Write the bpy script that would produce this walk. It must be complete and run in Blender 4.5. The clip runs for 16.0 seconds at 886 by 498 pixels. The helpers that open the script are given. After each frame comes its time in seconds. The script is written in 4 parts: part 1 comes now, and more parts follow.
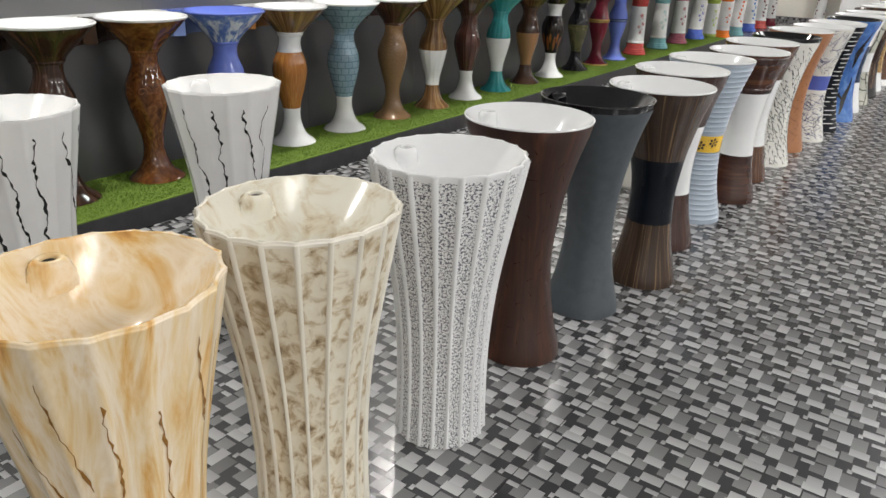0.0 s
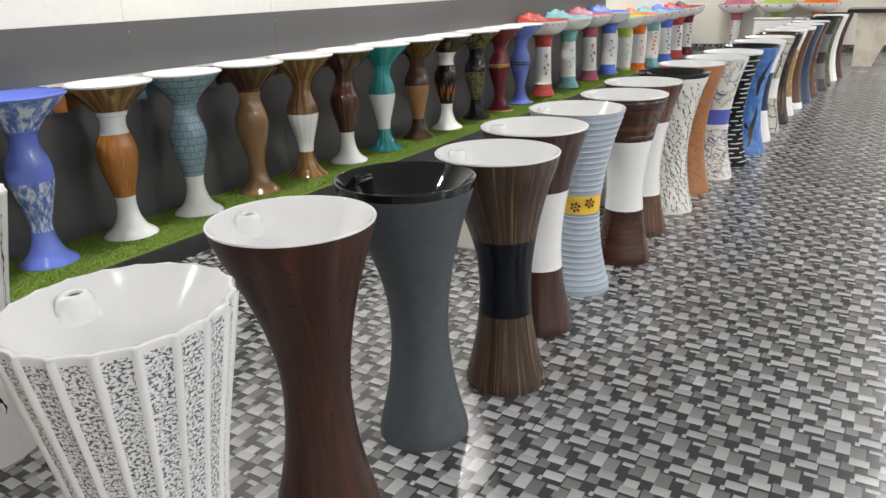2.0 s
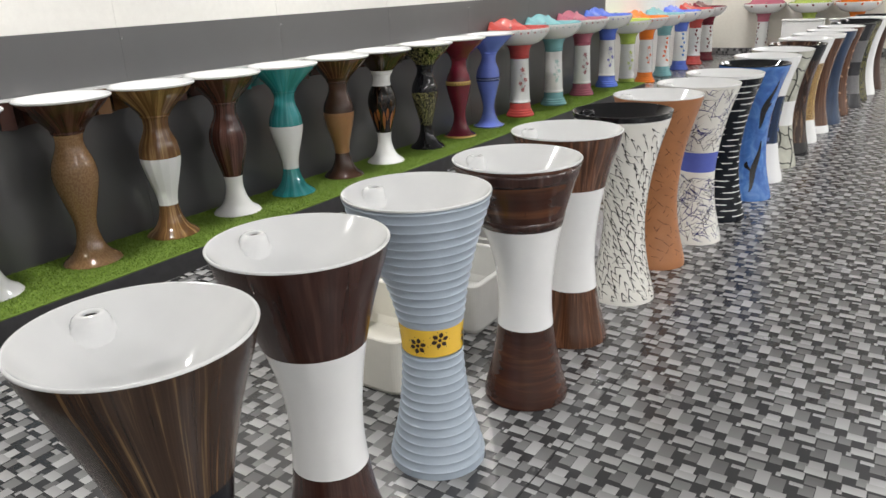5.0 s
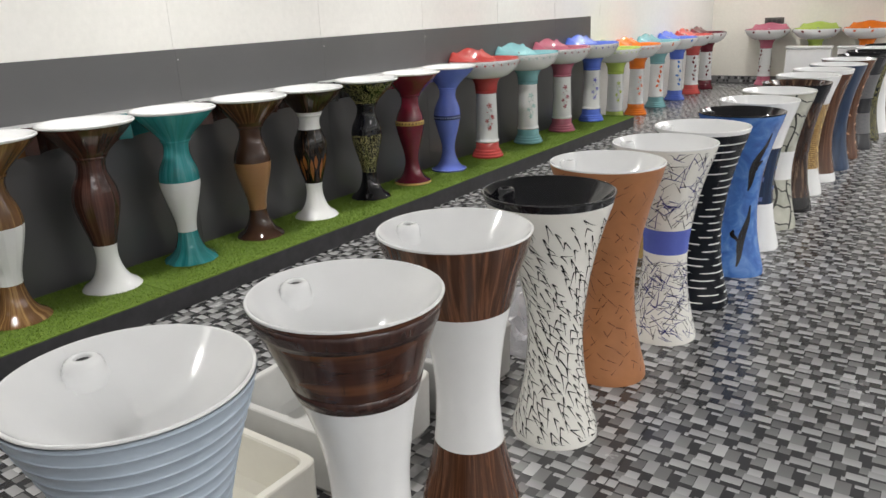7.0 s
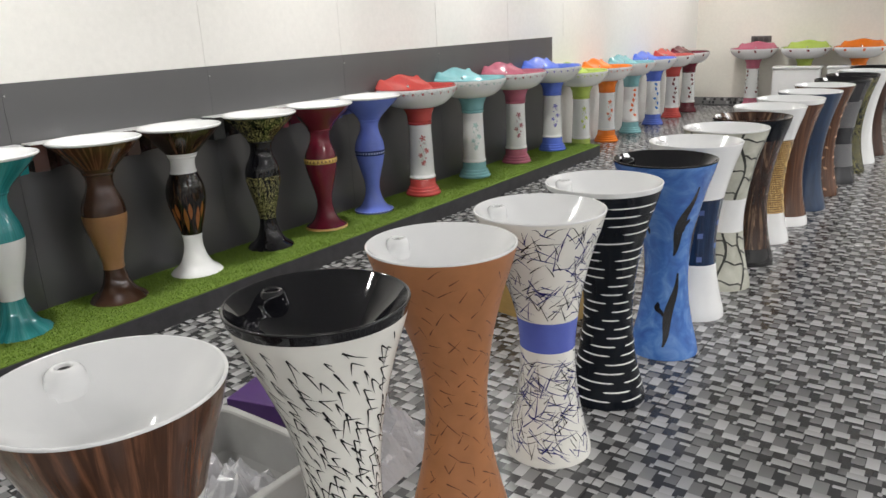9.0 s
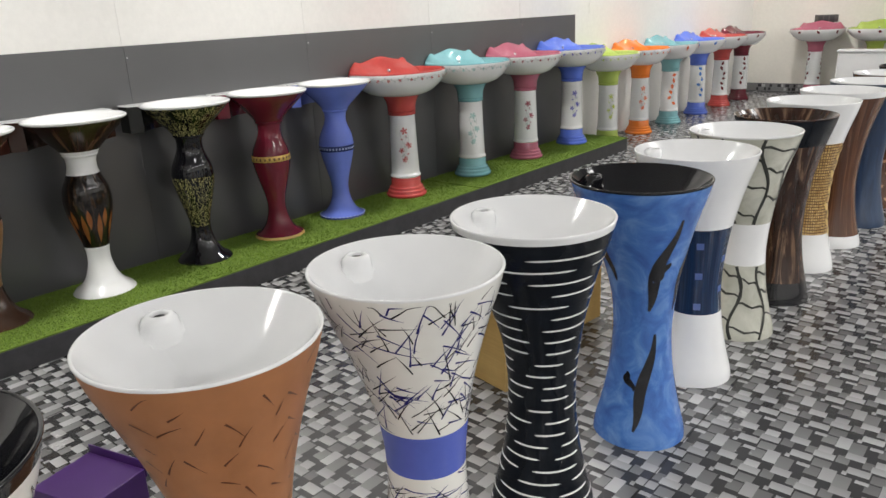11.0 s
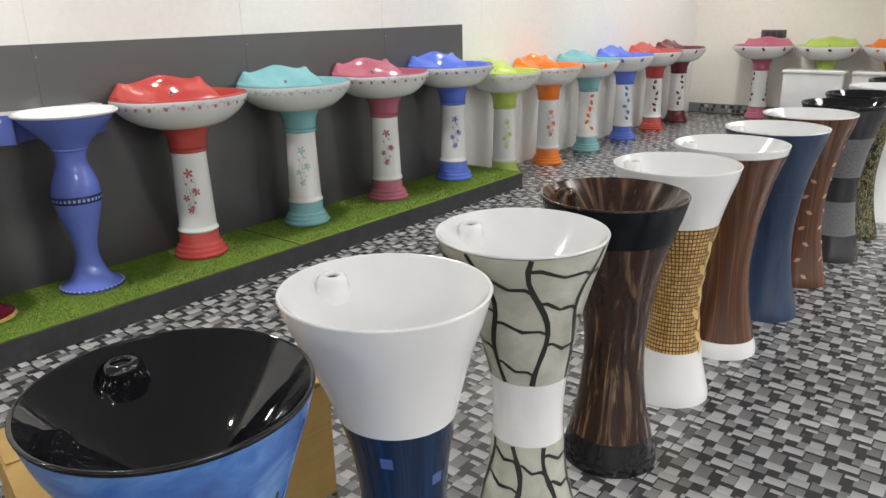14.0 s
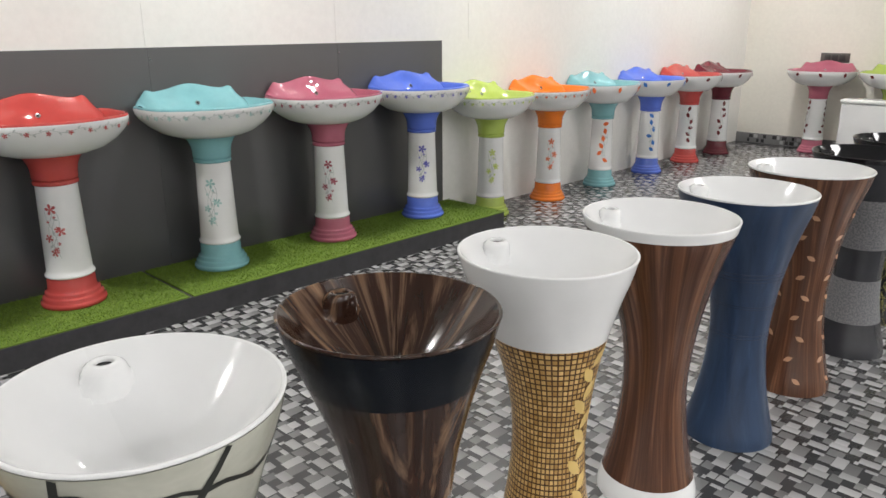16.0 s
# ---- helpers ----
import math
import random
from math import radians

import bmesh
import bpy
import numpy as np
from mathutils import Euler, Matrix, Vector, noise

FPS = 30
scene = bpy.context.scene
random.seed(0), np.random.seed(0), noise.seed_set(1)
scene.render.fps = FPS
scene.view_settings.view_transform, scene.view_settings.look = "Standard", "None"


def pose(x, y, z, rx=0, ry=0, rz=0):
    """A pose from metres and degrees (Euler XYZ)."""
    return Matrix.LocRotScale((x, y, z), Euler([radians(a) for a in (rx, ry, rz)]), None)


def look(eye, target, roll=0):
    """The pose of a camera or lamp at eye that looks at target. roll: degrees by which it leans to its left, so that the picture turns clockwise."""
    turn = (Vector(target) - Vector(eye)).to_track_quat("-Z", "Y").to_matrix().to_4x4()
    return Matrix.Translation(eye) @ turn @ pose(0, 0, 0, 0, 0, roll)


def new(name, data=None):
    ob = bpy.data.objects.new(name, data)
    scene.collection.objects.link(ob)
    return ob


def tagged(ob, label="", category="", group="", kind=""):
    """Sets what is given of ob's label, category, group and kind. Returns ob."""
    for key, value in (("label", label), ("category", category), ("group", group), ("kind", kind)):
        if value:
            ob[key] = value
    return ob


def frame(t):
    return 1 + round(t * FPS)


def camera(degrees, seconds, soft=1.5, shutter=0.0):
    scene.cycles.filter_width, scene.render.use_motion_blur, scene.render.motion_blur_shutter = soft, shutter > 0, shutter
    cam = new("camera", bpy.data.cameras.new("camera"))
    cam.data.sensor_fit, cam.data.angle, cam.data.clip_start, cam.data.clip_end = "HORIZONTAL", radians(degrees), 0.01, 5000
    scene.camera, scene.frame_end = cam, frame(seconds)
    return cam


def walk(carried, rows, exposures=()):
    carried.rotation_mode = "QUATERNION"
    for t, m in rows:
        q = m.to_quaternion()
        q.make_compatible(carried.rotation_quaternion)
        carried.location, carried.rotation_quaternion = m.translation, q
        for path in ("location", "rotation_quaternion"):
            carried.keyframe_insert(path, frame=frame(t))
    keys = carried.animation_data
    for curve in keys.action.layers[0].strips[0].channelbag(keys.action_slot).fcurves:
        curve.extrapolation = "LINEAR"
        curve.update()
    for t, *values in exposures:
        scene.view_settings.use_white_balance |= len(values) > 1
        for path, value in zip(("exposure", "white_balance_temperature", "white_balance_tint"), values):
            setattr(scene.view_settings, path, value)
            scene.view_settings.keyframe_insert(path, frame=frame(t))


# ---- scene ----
cam = camera(62.4, 16.0)
PATH = [
    (0, (0.067, 0.967, 1.377), (-0.992, 2.472, 0.594), 1.9),
    (0.5, (0.042, 1.12, 1.394), (-0.991, 2.663, 0.654), 1.3),
    (1, (0.057, 1.294, 1.395), (-0.955, 2.868, 0.690), 0.2),
    (1.5, (0.141, 1.573, 1.404), (-0.864, 3.164, 0.728), -1.1),
    (2, (0.163, 1.77, 1.381), (-0.833, 3.368, 0.707), -2.1),
    (2.5, (0.098, 2.017, 1.389), (-0.906, 3.61, 0.715), -3.0),
    (3, (0.108, 2.236, 1.379), (-0.908, 3.82, 0.702), -3.6),
    (3.5, (0.197, 2.505, 1.385), (-0.841, 4.074, 0.707), -4.1),
    (5.8, (0.041, 3.699, 1.381), (-1.049, 5.241, 0.721), -2.3),
    (6, (0.007, 3.798, 1.404), (-1.084, 5.34, 0.749), -2.3),
    (6.5, (-0.039, 4.017, 1.403), (-1.139, 5.561, 0.765), -2.4),
    (7, (0.029, 4.297, 1.414), (-1.074, 5.844, 0.790), -2.5),
    (7.5, (0.055, 4.536, 1.402), (-1.044, 6.09, 0.788), -2.6),
    (8, (0.022, 4.794, 1.426), (-1.073, 6.355, 0.824), -2.6),
    (8.5, (0.04, 5.021, 1.412), (-1.065, 6.582, 0.824), -2.7),
    (9, (0.136, 5.263, 1.423), (-0.993, 6.808, 0.841), -2.8),
    (11.5, (0.022, 6.456, 1.355), (-1.239, 7.877, 0.728), -2.3),
    (12, (-0.018, 6.705, 1.360), (-1.287, 8.118, 0.734), -1.7),
    (12.5, (0.049, 6.999, 1.374), (-1.212, 8.419, 0.746), -1.3),
    (13, (0.053, 7.255, 1.360), (-1.188, 8.692, 0.730), -1.1),
    (13.5, (-0.004, 7.511, 1.375), (-1.216, 8.971, 0.742), -1.1),
    (14, (0.031, 7.765, 1.367), (-1.166, 9.242, 0.747), -1.3),
    (14.5, (0.107, 8.054, 1.375), (-1.079, 9.545, 0.769), -1.1),
    (15, (0.099, 8.318, 1.358), (-1.099, 9.802, 0.755), -0.7),
    (15.5, (0.055, 8.575, 1.364), (-1.199, 10.015, 0.769), -0.4),
    (16, (0.089, 8.847, 1.357), (-1.259, 10.204, 0.773), -0.3),
]
walk(cam, [(t, look(eye, target, roll)) for t, eye, target, roll in PATH],
     [(0, 0.16), (1.5, 0.18), (3, 0.26), (6, 0.04), (7, -0.02), (9, -0.02), (12.5, 0.03), (14.5, 0.0), (16, 0.02)])

# ---- light ----
world = bpy.data.worlds.new("world")
scene.world = world
world.use_nodes = True
world.node_tree.nodes["Background"].inputs[0].default_value = (0.9, 0.95, 1.0, 1)
world.node_tree.nodes["Background"].inputs[1].default_value = 0.3

CEIL = 2.94
WALL_X = -3.65
END_Y = 17.68


def area_lamp(name, x, y, size_x, size_y, watts, colour, shape="RECTANGLE", spread=170):
    data = bpy.data.lights.new(name, "AREA")
    data.shape, data.size, data.size_y = shape, size_x, size_y
    data.energy, data.color, data.spread = watts, colour, radians(spread)
    ob = new(name, data)
    ob.matrix_world = pose(x, y, CEIL - 0.03)
    return ob


SPOT_X = -2.98
# ceiling panels over the aisle, downlights along the wall; open-floor panels are added side fill
PANELS = [(-0.05, y, 7) for y in (-1.6, 1.4)] + [(1.2, 4.4, 22)] + [(0.8, y, 16) for y in (8.2, 10.7, 13.2, 15.7)] + [(3.7, y, 83) for y in (-2.0, 1.2, 4.4, 7.6, 10.8, 14.0, 16.6)]
SPOT_Y = [0.9, 2.9, 4.9, 6.9, 8.9, 10.9, 12.9, 14.9, 16.6]
for x, y, watts in PANELS:
    area_lamp("panel_lamp", x, y, 0.28, 1.16, watts, (1.0, 0.99, 0.985))
for y in SPOT_Y:
    area_lamp("spot_lamp", SPOT_X, y, 0.13, 0.13, 23, (1.0, 0.975, 0.94), "DISK", 140)


# ---- materials ----
def material(name, rough=0.4, metal=0.0, spec=0.5, coat=0.0):
    m = bpy.data.materials.new(name)
    m.use_nodes = True
    b = m.node_tree.nodes["Principled BSDF"]
    b.inputs["Roughness"].default_value = rough
    b.inputs["Metallic"].default_value = metal
    b.inputs["Specular IOR Level"].default_value = spec
    b.inputs["Coat Weight"].default_value = coat
    b.inputs["Coat Roughness"].default_value = 0.06
    return m, m.node_tree, b


def coords(nt, sx=1, sy=1, sz=1, source="UV", shift=0.0, turn=0.0):
    tc, mp = nt.nodes.new("ShaderNodeTexCoord"), nt.nodes.new("ShaderNodeMapping")
    mp.inputs["Scale"].default_value = (sx, sy, sz)
    mp.inputs["Location"].default_value = (shift, shift * 0.7, 0)
    mp.inputs["Rotation"].default_value = (0, 0, radians(turn))
    nt.links.new(tc.outputs[source], mp.inputs["Vector"])
    return mp.outputs["Vector"]


def noise_tex(nt, vec, scale, detail=4, rough=0.55, distort=0.0):
    n = nt.nodes.new("ShaderNodeTexNoise")
    n.inputs["Scale"].default_value, n.inputs["Detail"].default_value = scale, detail
    n.inputs["Roughness"].default_value, n.inputs["Distortion"].default_value = rough, distort
    nt.links.new(vec, n.inputs["Vector"])
    return n.outputs["Fac"]


def ramp(nt, fac, stops, hard=False):
    r = nt.nodes.new("ShaderNodeValToRGB")
    if hard:
        r.color_ramp.interpolation = "CONSTANT"
    els = r.color_ramp.elements
    while len(els) < len(stops):
        els.new(0.5)
    for e, (p, c) in zip(els, stops):
        e.position, e.color = p, (*c, 1)
    nt.links.new(fac, r.inputs["Fac"])
    return r.outputs["Color"]


def bump(nt, b, fac, strength=0.2, dist=0.002):
    n = nt.nodes.new("ShaderNodeBump")
    n.inputs["Strength"].default_value, n.inputs["Distance"].default_value = strength, dist
    nt.links.new(fac, n.inputs["Height"])
    nt.links.new(n.outputs["Normal"], b.inputs["Normal"])


def mix(nt, fac, a, c, kind="MIX"):
    n = nt.nodes.new("ShaderNodeMix")
    n.data_type, n.blend_type = "RGBA", kind
    for slot, v in ((0, fac), (6, a), (7, c)):
        if isinstance(v, (int, float)):
            n.inputs[slot].default_value = v
        elif isinstance(v, tuple):
            n.inputs[slot].default_value = (*v, 1)
        else:
            nt.links.new(v, n.inputs[slot])
    return n.outputs[2]


def shade(c, k):
    return tuple(min(1.0, v * k) for v in c)


def glaze(name, c, rough=0.09, vary=0.12, scale=9, relief=0.03):
    """Glazed ceramic: a little uneven in colour and surface."""
    m, nt, b = material(name, rough)
    v = coords(nt, source="Object")
    f = noise_tex(nt, v, scale, 3)
    nt.links.new(ramp(nt, f, [(0.3, shade(c, 1 - vary)), (0.7, shade(c, 1 + vary * 0.5))]), b.inputs["Base Color"])
    bump(nt, b, noise_tex(nt, v, 14, 2), relief, 0.004)
    return m


def wood(name, dark, light, fu=55, fv=3.0, rough=0.22, mid=0.5, width=0.2, distort=0.6, turn=0.0, relief=0.15):
    """Painted wood grain that runs up the body."""
    m, nt, b = material(name, rough)
    f = noise_tex(nt, coords(nt, fu, fv, 1, turn=turn), 1.0, 5, 0.6, distort)
    g = noise_tex(nt, coords(nt, fu * 4, fv * 2.5, 1, turn=turn), 1.0, 3, 0.6)
    c = ramp(nt, f, [(max(0.0, mid - width), dark), (mid, shade(dark, 1.5)), (min(1.0, mid + width), light)])
    c2 = ramp(nt, g, [(0.3, (0.55, 0.55, 0.55)), (0.65, (1, 1, 1))])
    nt.links.new(mix(nt, 0.6, c, c2, "MULTIPLY"), b.inputs["Base Color"])
    bump(nt, b, g, relief, 0.002)
    return m


def marble(name, stops, scale=3.0, su=1.0, sv=1.0, rough=0.1, distort=1.5, detail=6, turn=0.0, source="UV"):
    m, nt, b = material(name, rough)
    f = noise_tex(nt, coords(nt, su, sv, 1, source, turn=turn), scale, detail, 0.6, distort)
    nt.links.new(ramp(nt, f, stops), b.inputs["Base Color"])
    bump(nt, b, noise_tex(nt, coords(nt, source="Object"), 18, 2), 0.04, 0.003)
    return m


def speckle(name, back, spot, scale=160, cut=0.55, rough=0.3, stretch=1.0):
    m, nt, b = material(name, rough)
    f = noise_tex(nt, coords(nt, 1, stretch, 1), scale, 3, 0.7)
    nt.links.new(ramp(nt, f, [(cut - 0.04, back), (cut + 0.03, spot)]), b.inputs["Base Color"])
    bump(nt, b, f, 0.25, 0.001)
    return m


def grid(name, face, line, w, h, gap, rough=0.3, offset=0.0, c2=None):
    m, nt, b = material(name, rough)
    t = nt.nodes.new("ShaderNodeTexBrick")
    t.offset = offset
    t.inputs["Scale"].default_value = 1
    t.inputs["Brick Width"].default_value, t.inputs["Row Height"].default_value = w, h
    t.inputs["Mortar Size"].default_value = gap
    t.inputs["Mortar Smooth"].default_value = 0.3
    t.inputs["Color1"].default_value, t.inputs["Color2"].default_value = (*face, 1), (*(c2 or shade(face, 0.8)), 1)
    t.inputs["Mortar"].default_value = (*line, 1)
    v = coords(nt)
    nt.links.new(v, t.inputs["Vector"])
    n = ramp(nt, noise_tex(nt, v, 60, 3), [(0.3, (0.7, 0.7, 0.7)), (0.7, (1, 1, 1))])
    nt.links.new(mix(nt, 0.7, t.outputs["Color"], n, "MULTIPLY"), b.inputs["Base Color"])
    bump(nt, b, t.outputs["Fac"], -0.4, 0.002)
    return m


WHITE = glaze("white_glaze", (0.75, 0.755, 0.755), 0.12, 0.03)
CREAM = glaze("cream_glaze", (0.74, 0.72, 0.65), 0.18, 0.05)
BLACK = glaze("black_glaze", (0.008, 0.008, 0.010), 0.05, 0.2)
CHROME = material("chrome", 0.15, 1.0)[0]
CHROME.node_tree.nodes["Principled BSDF"].inputs["Base Color"].default_value = (0.7, 0.7, 0.72, 1)
HOLE = material("dark_hole", 0.9)[0]
HOLE.node_tree.nodes["Principled BSDF"].inputs["Base Color"].default_value = (0.01, 0.01, 0.01, 1)

# ---- mesh helpers ----
def part(name, data, mat, parent=None, label="", smooth=True, kind=""):
    """Link (verts, faces, uvs or None) as one mesh object under parent."""
    verts, faces, uvs = data
    me = bpy.data.meshes.new(name)
    me.from_pydata(verts, [], faces)
    me.materials.append(mat)
    if uvs is not None:
        layer = me.uv_layers.new(name="UVMap")
        loops = np.empty(len(me.loops), dtype=np.int32)
        me.loops.foreach_get("vertex_index", loops)
        layer.data.foreach_set("uv", np.asarray(uvs, dtype=np.float32)[loops].ravel())
    me.polygons.foreach_set("use_smooth", [smooth] * len(me.polygons))
    me.update()
    ob = new(name, me)
    if parent:
        ob.parent = parent
    if label:
        ob["label"] = label
    if kind:
        ob["kind"] = kind
    return ob


def base_empty(name, m, label, category, group=""):
    ob = new(name)
    ob.empty_display_size = 0.1
    ob.matrix_basis = m
    return tagged(ob, label, category, group)


def joined(*items):
    verts, faces, uvs = [], [], []
    for v, f, u in items:
        k = len(verts)
        verts += list(v)
        faces += [tuple(i + k for i in q) for q in f]
        uvs += list(u) if u is not None else [(0, 0)] * len(v)
    return verts, faces, uvs


def box(x0, x1, y0, y1, z0, z1, bev=0.0):
    """A box with bevelled edges."""
    bm = bmesh.new()
    bmesh.ops.create_cube(bm, size=1)
    for v in bm.verts:
        v.co = Vector(((x0 + x1) / 2 + v.co.x * (x1 - x0), (y0 + y1) / 2 + v.co.y * (y1 - y0), (z0 + z1) / 2 + v.co.z * (z1 - z0)))
    if bev:
        bmesh.ops.bevel(bm, geom=bm.edges, offset=bev, segments=2, affect="EDGES", profile=0.5)
    bm.verts.index_update()
    out = [tuple(v.co) for v in bm.verts], [tuple(v.index for v in f.verts) for f in bm.faces], None
    bm.free()
    return out


def spline(points, n=8):
    """A smooth curve through (r, z) points."""
    p = [points[0]] + list(points) + [points[-1]]
    out = []
    for i in range(1, len(p) - 2):
        a, b, c, d = (np.array(q, float) for q in p[i - 1:i + 3])
        for k in range(n):
            t = k / n
            out.append(0.5 * (2 * b + (c - a) * t + (2 * a - 5 * b + 4 * c - d) * t * t + (3 * b - a - 3 * c + d) * t ** 3))
    out.append(np.array(points[-1], float))
    return np.array(out)


class Body:
    """A turned body: its radius over height, with flutes if wanted."""

    def __init__(self, points, flutes=0, depth=0.0, flat=None, sx=1.0, sy=1.0, lean=0.0):
        self.curve = spline(points)
        self.flutes, self.depth, self.flat, self.sx, self.sy, self.lean = flutes, depth, flat, sx, sy, lean

    def radius(self, z):
        return float(np.interp(z, self.curve[:, 1], self.curve[:, 0]))

    def place(self, a, z, off=0.0, r=None):
        r = (self.radius(z) if r is None else r) + off
        if self.flutes:
            r *= 1 + self.depth * (abs(math.cos(self.flutes * a / 2)) ** 0.7 - 0.6) * -1
        x, y = r * math.cos(a) * self.sx, r * math.sin(a) * self.sy
        if self.flat is not None:
            x = max(x, self.flat)
        if self.lean:
            q = min(1.0, max(0.0, (z - 0.45) / 0.40))
            x += self.lean * (1 - q * q * (3 - 2 * q))
        return x, y, z

    def turned(self, rz, seg=64, close=False):
        """Revolve a list of (r, z), seam towards the wall."""
        if self.flutes:
            seg = self.flutes * 8
        verts, uvs, faces = [], [], []
        for r, z in rz:
            for k in range(seg + 1):
                a = -math.pi + 2 * math.pi * k / seg
                verts.append(self.place(a, z, 0, r))
                uvs.append((a * 0.13, z))
        w = seg + 1
        for i in range(len(rz) - 1):
            for k in range(seg):
                faces.append((i * w + k, i * w + k + 1, (i + 1) * w + k + 1, (i + 1) * w + k))
        if close:
            faces.append(tuple(range(w - 1)))
        return verts, faces, uvs

    def section(self, z0, z1, grow=0.0, seg=64):
        zs = [z0] + [z for z in self.curve[:, 1] if z0 + 0.002 < z < z1 - 0.002] + [z1]
        zs = np.interp(np.linspace(0, 1, max(2, int((z1 - z0) / 0.02) + 2)), [0, 1], [z0, z1])
        rz = [(self.radius(z) + grow, z) for z in zs]
        if grow:
            rz = [(rz[0][0] - grow - 0.001, z0)] + rz + [(rz[-1][0] - grow - 0.001, z1)]
        return self.turned(rz, seg)

    def strip(self, path, widths, off=0.0012):
        """A ribbon of paint along (angle, height) points."""
        verts, faces = [], []
        n = len(path)
        for i, (a, z) in enumerate(path):
            a0, z0 = path[max(0, i - 1)]
            a1, z1 = path[min(n - 1, i + 1)]
            r = self.radius(z)
            du, dv = (a1 - a0) * r, z1 - z0
            s = math.hypot(du, dv) or 1
            w = widths[i] if isinstance(widths, (list, tuple)) else widths
            for side in (-1, 1):
                verts.append(self.place(a - side * dv / s * w / 2 / r, z + side * du / s * w / 2, off))
        for i in range(n - 1):
            faces.append((2 * i, 2 * i + 1, 2 * i + 3, 2 * i + 2))
        return verts, faces, None

    def blob(self, a, z, pts, off=0.0014):
        """A filled flat shape of (u, v) metres round (angle, height)."""
        r = self.radius(z)
        verts = [self.place(a + u / r, z + v, off) for u, v in pts] + [self.place(a, z, off)]
        n = len(pts)
        return verts, [(i, (i + 1) % n, n) for i in range(n)], None


def petals(n, r0, r1, turn=0.0, k=5):
    """The outline of a flower with n petals."""
    return [((r0 + (r1 - r0) * abs(math.sin(n * t / 2)) ** 0.7) * math.cos(t + turn),
             (r0 + (r1 - r0) * abs(math.sin(n * t / 2)) ** 0.7) * math.sin(t + turn))
            for t in (2 * math.pi * i / (n * k) for i in range(n * k))]


def leaf(length, width, turn, n=8):
    pts = [(length * (i / n - 0.5), width / 2 * math.sin(math.pi * i / n)) for i in range(n + 1)]
    pts += [(u, -v) for u, v in pts[-2:0:-1]]
    c, s = math.cos(turn), math.sin(turn)
    return [(u * c - v * s, u * s + v * c) for u, v in pts]

# ---- the room ----
def plaster(name, c, rough=0.75):
    m, nt, b = material(name, rough, spec=0.3)
    v = coords(nt, source="Object")
    a = ramp(nt, noise_tex(nt, v, 0.7, 4), [(0.3, shade(c, 0.93)), (0.7, c)])
    g = ramp(nt, noise_tex(nt, v, 30, 4), [(0.3, (0.95, 0.95, 0.95)), (0.7, (1, 1, 1))])
    nt.links.new(mix(nt, 1.0, a, g, "MULTIPLY"), b.inputs["Base Color"])
    bump(nt, b, noise_tex(nt, v, 120, 3), 0.06, 0.002)
    return m


WALL = plaster("white_wall_paint", (0.82, 0.81, 0.78))
END_WALL = plaster("cream_wall_paint", (0.82, 0.79, 0.72))
# ceiling stays out of view; its grey is set low to cut bounced light
CEILING = plaster("low_bounce_ceiling", (0.64, 0.64, 0.63))


def board_material():
    m, nt, b = material("grey_board", 0.3, spec=0.9)
    v = coords(nt, source="Object")
    a = ramp(nt, noise_tex(nt, v, 1.3, 4, 0.6), [(0.3, (0.056, 0.056, 0.059)), (0.7, (0.070, 0.070, 0.073))])
    nt.links.new(a, b.inputs["Base Color"])
    r = nt.nodes.new("ShaderNodeMapRange")
    nt.links.new(noise_tex(nt, v, 2.5, 2), r.inputs["Value"])
    r.inputs["To Min"].default_value, r.inputs["To Max"].default_value = 0.27, 0.34
    nt.links.new(r.outputs["Result"], b.inputs["Roughness"])
    bump(nt, b, noise_tex(nt, v, 300, 2), 0.05, 0.001)
    return m


BOARD = board_material()


def structure(name, data, mat, label, parent=None, smooth=False):
    return tagged(part(name, data, mat, parent, smooth=smooth), label, name.split("_")[0], kind="structure")


structure("wall_west", box(WALL_X - 0.15, WALL_X, -4.0, END_Y, 0, CEIL), WALL, "white painted wall panels behind the display row")
structure("wall_north", box(WALL_X - 0.15, 5.2, END_Y, END_Y + 0.15, 0, CEIL), END_WALL, "cream painted end wall of the showroom")
structure("wall_east", box(5.05, 5.2, -4.0, END_Y, 0, CEIL), WALL, "plain white wall across the open floor")
structure("wall_south", box(WALL_X - 0.15, 5.2, -4.15, -4.0, 0, CEIL), WALL, "plain white wall that closes the room")
structure("ceiling", box(WALL_X - 0.15, 5.2, -4.15, END_Y + 0.15, CEIL, CEIL + 0.1), CEILING, "plain flat ceiling out of view, greyed to cut bounced light")

# joints of the wall panels above the board
JOINT = plaster("panel_joint", (0.75, 0.74, 0.71))
for k in range(-6, 7):
    y = 5.74 + 1.19 * k
    structure("trim", box(WALL_X, WALL_X + 0.002, y - 0.0012, y + 0.0012, 1.262, CEIL), JOINT, "thin joint between white wall panels")

# dark board behind the vases, in sheets of 1.21 m
BOARD_TOP, BOARD_END = 1.259, 12.60
board = base_empty("wall_board", pose(WALL_X, 0, 0), "dark grey laminate board in sheets along the white wall", "wall board")
board["kind"] = "structure"
ys = [-1.40 + 1.19 * k for k in range(12)] + [BOARD_END]
for y0, y1 in zip(ys[:-1], ys[1:]):
    part("board_sheet", box(0.0, 0.012, y0 + 0.0004, y1 - 0.0004, 0.0, BOARD_TOP, 0.0008), BOARD, board, smooth=False)
for y in ys[1:-1]:
    z = 1.202
    part("screw", Body([(0.005, 0), (0.005, 0.002)]).turned([(0.0055, 0), (0.005, 0.002), (0.0, 0.003)], 10), CHROME, board).matrix_basis = pose(0.012, y + 0.012, z, 0, 90, 0)

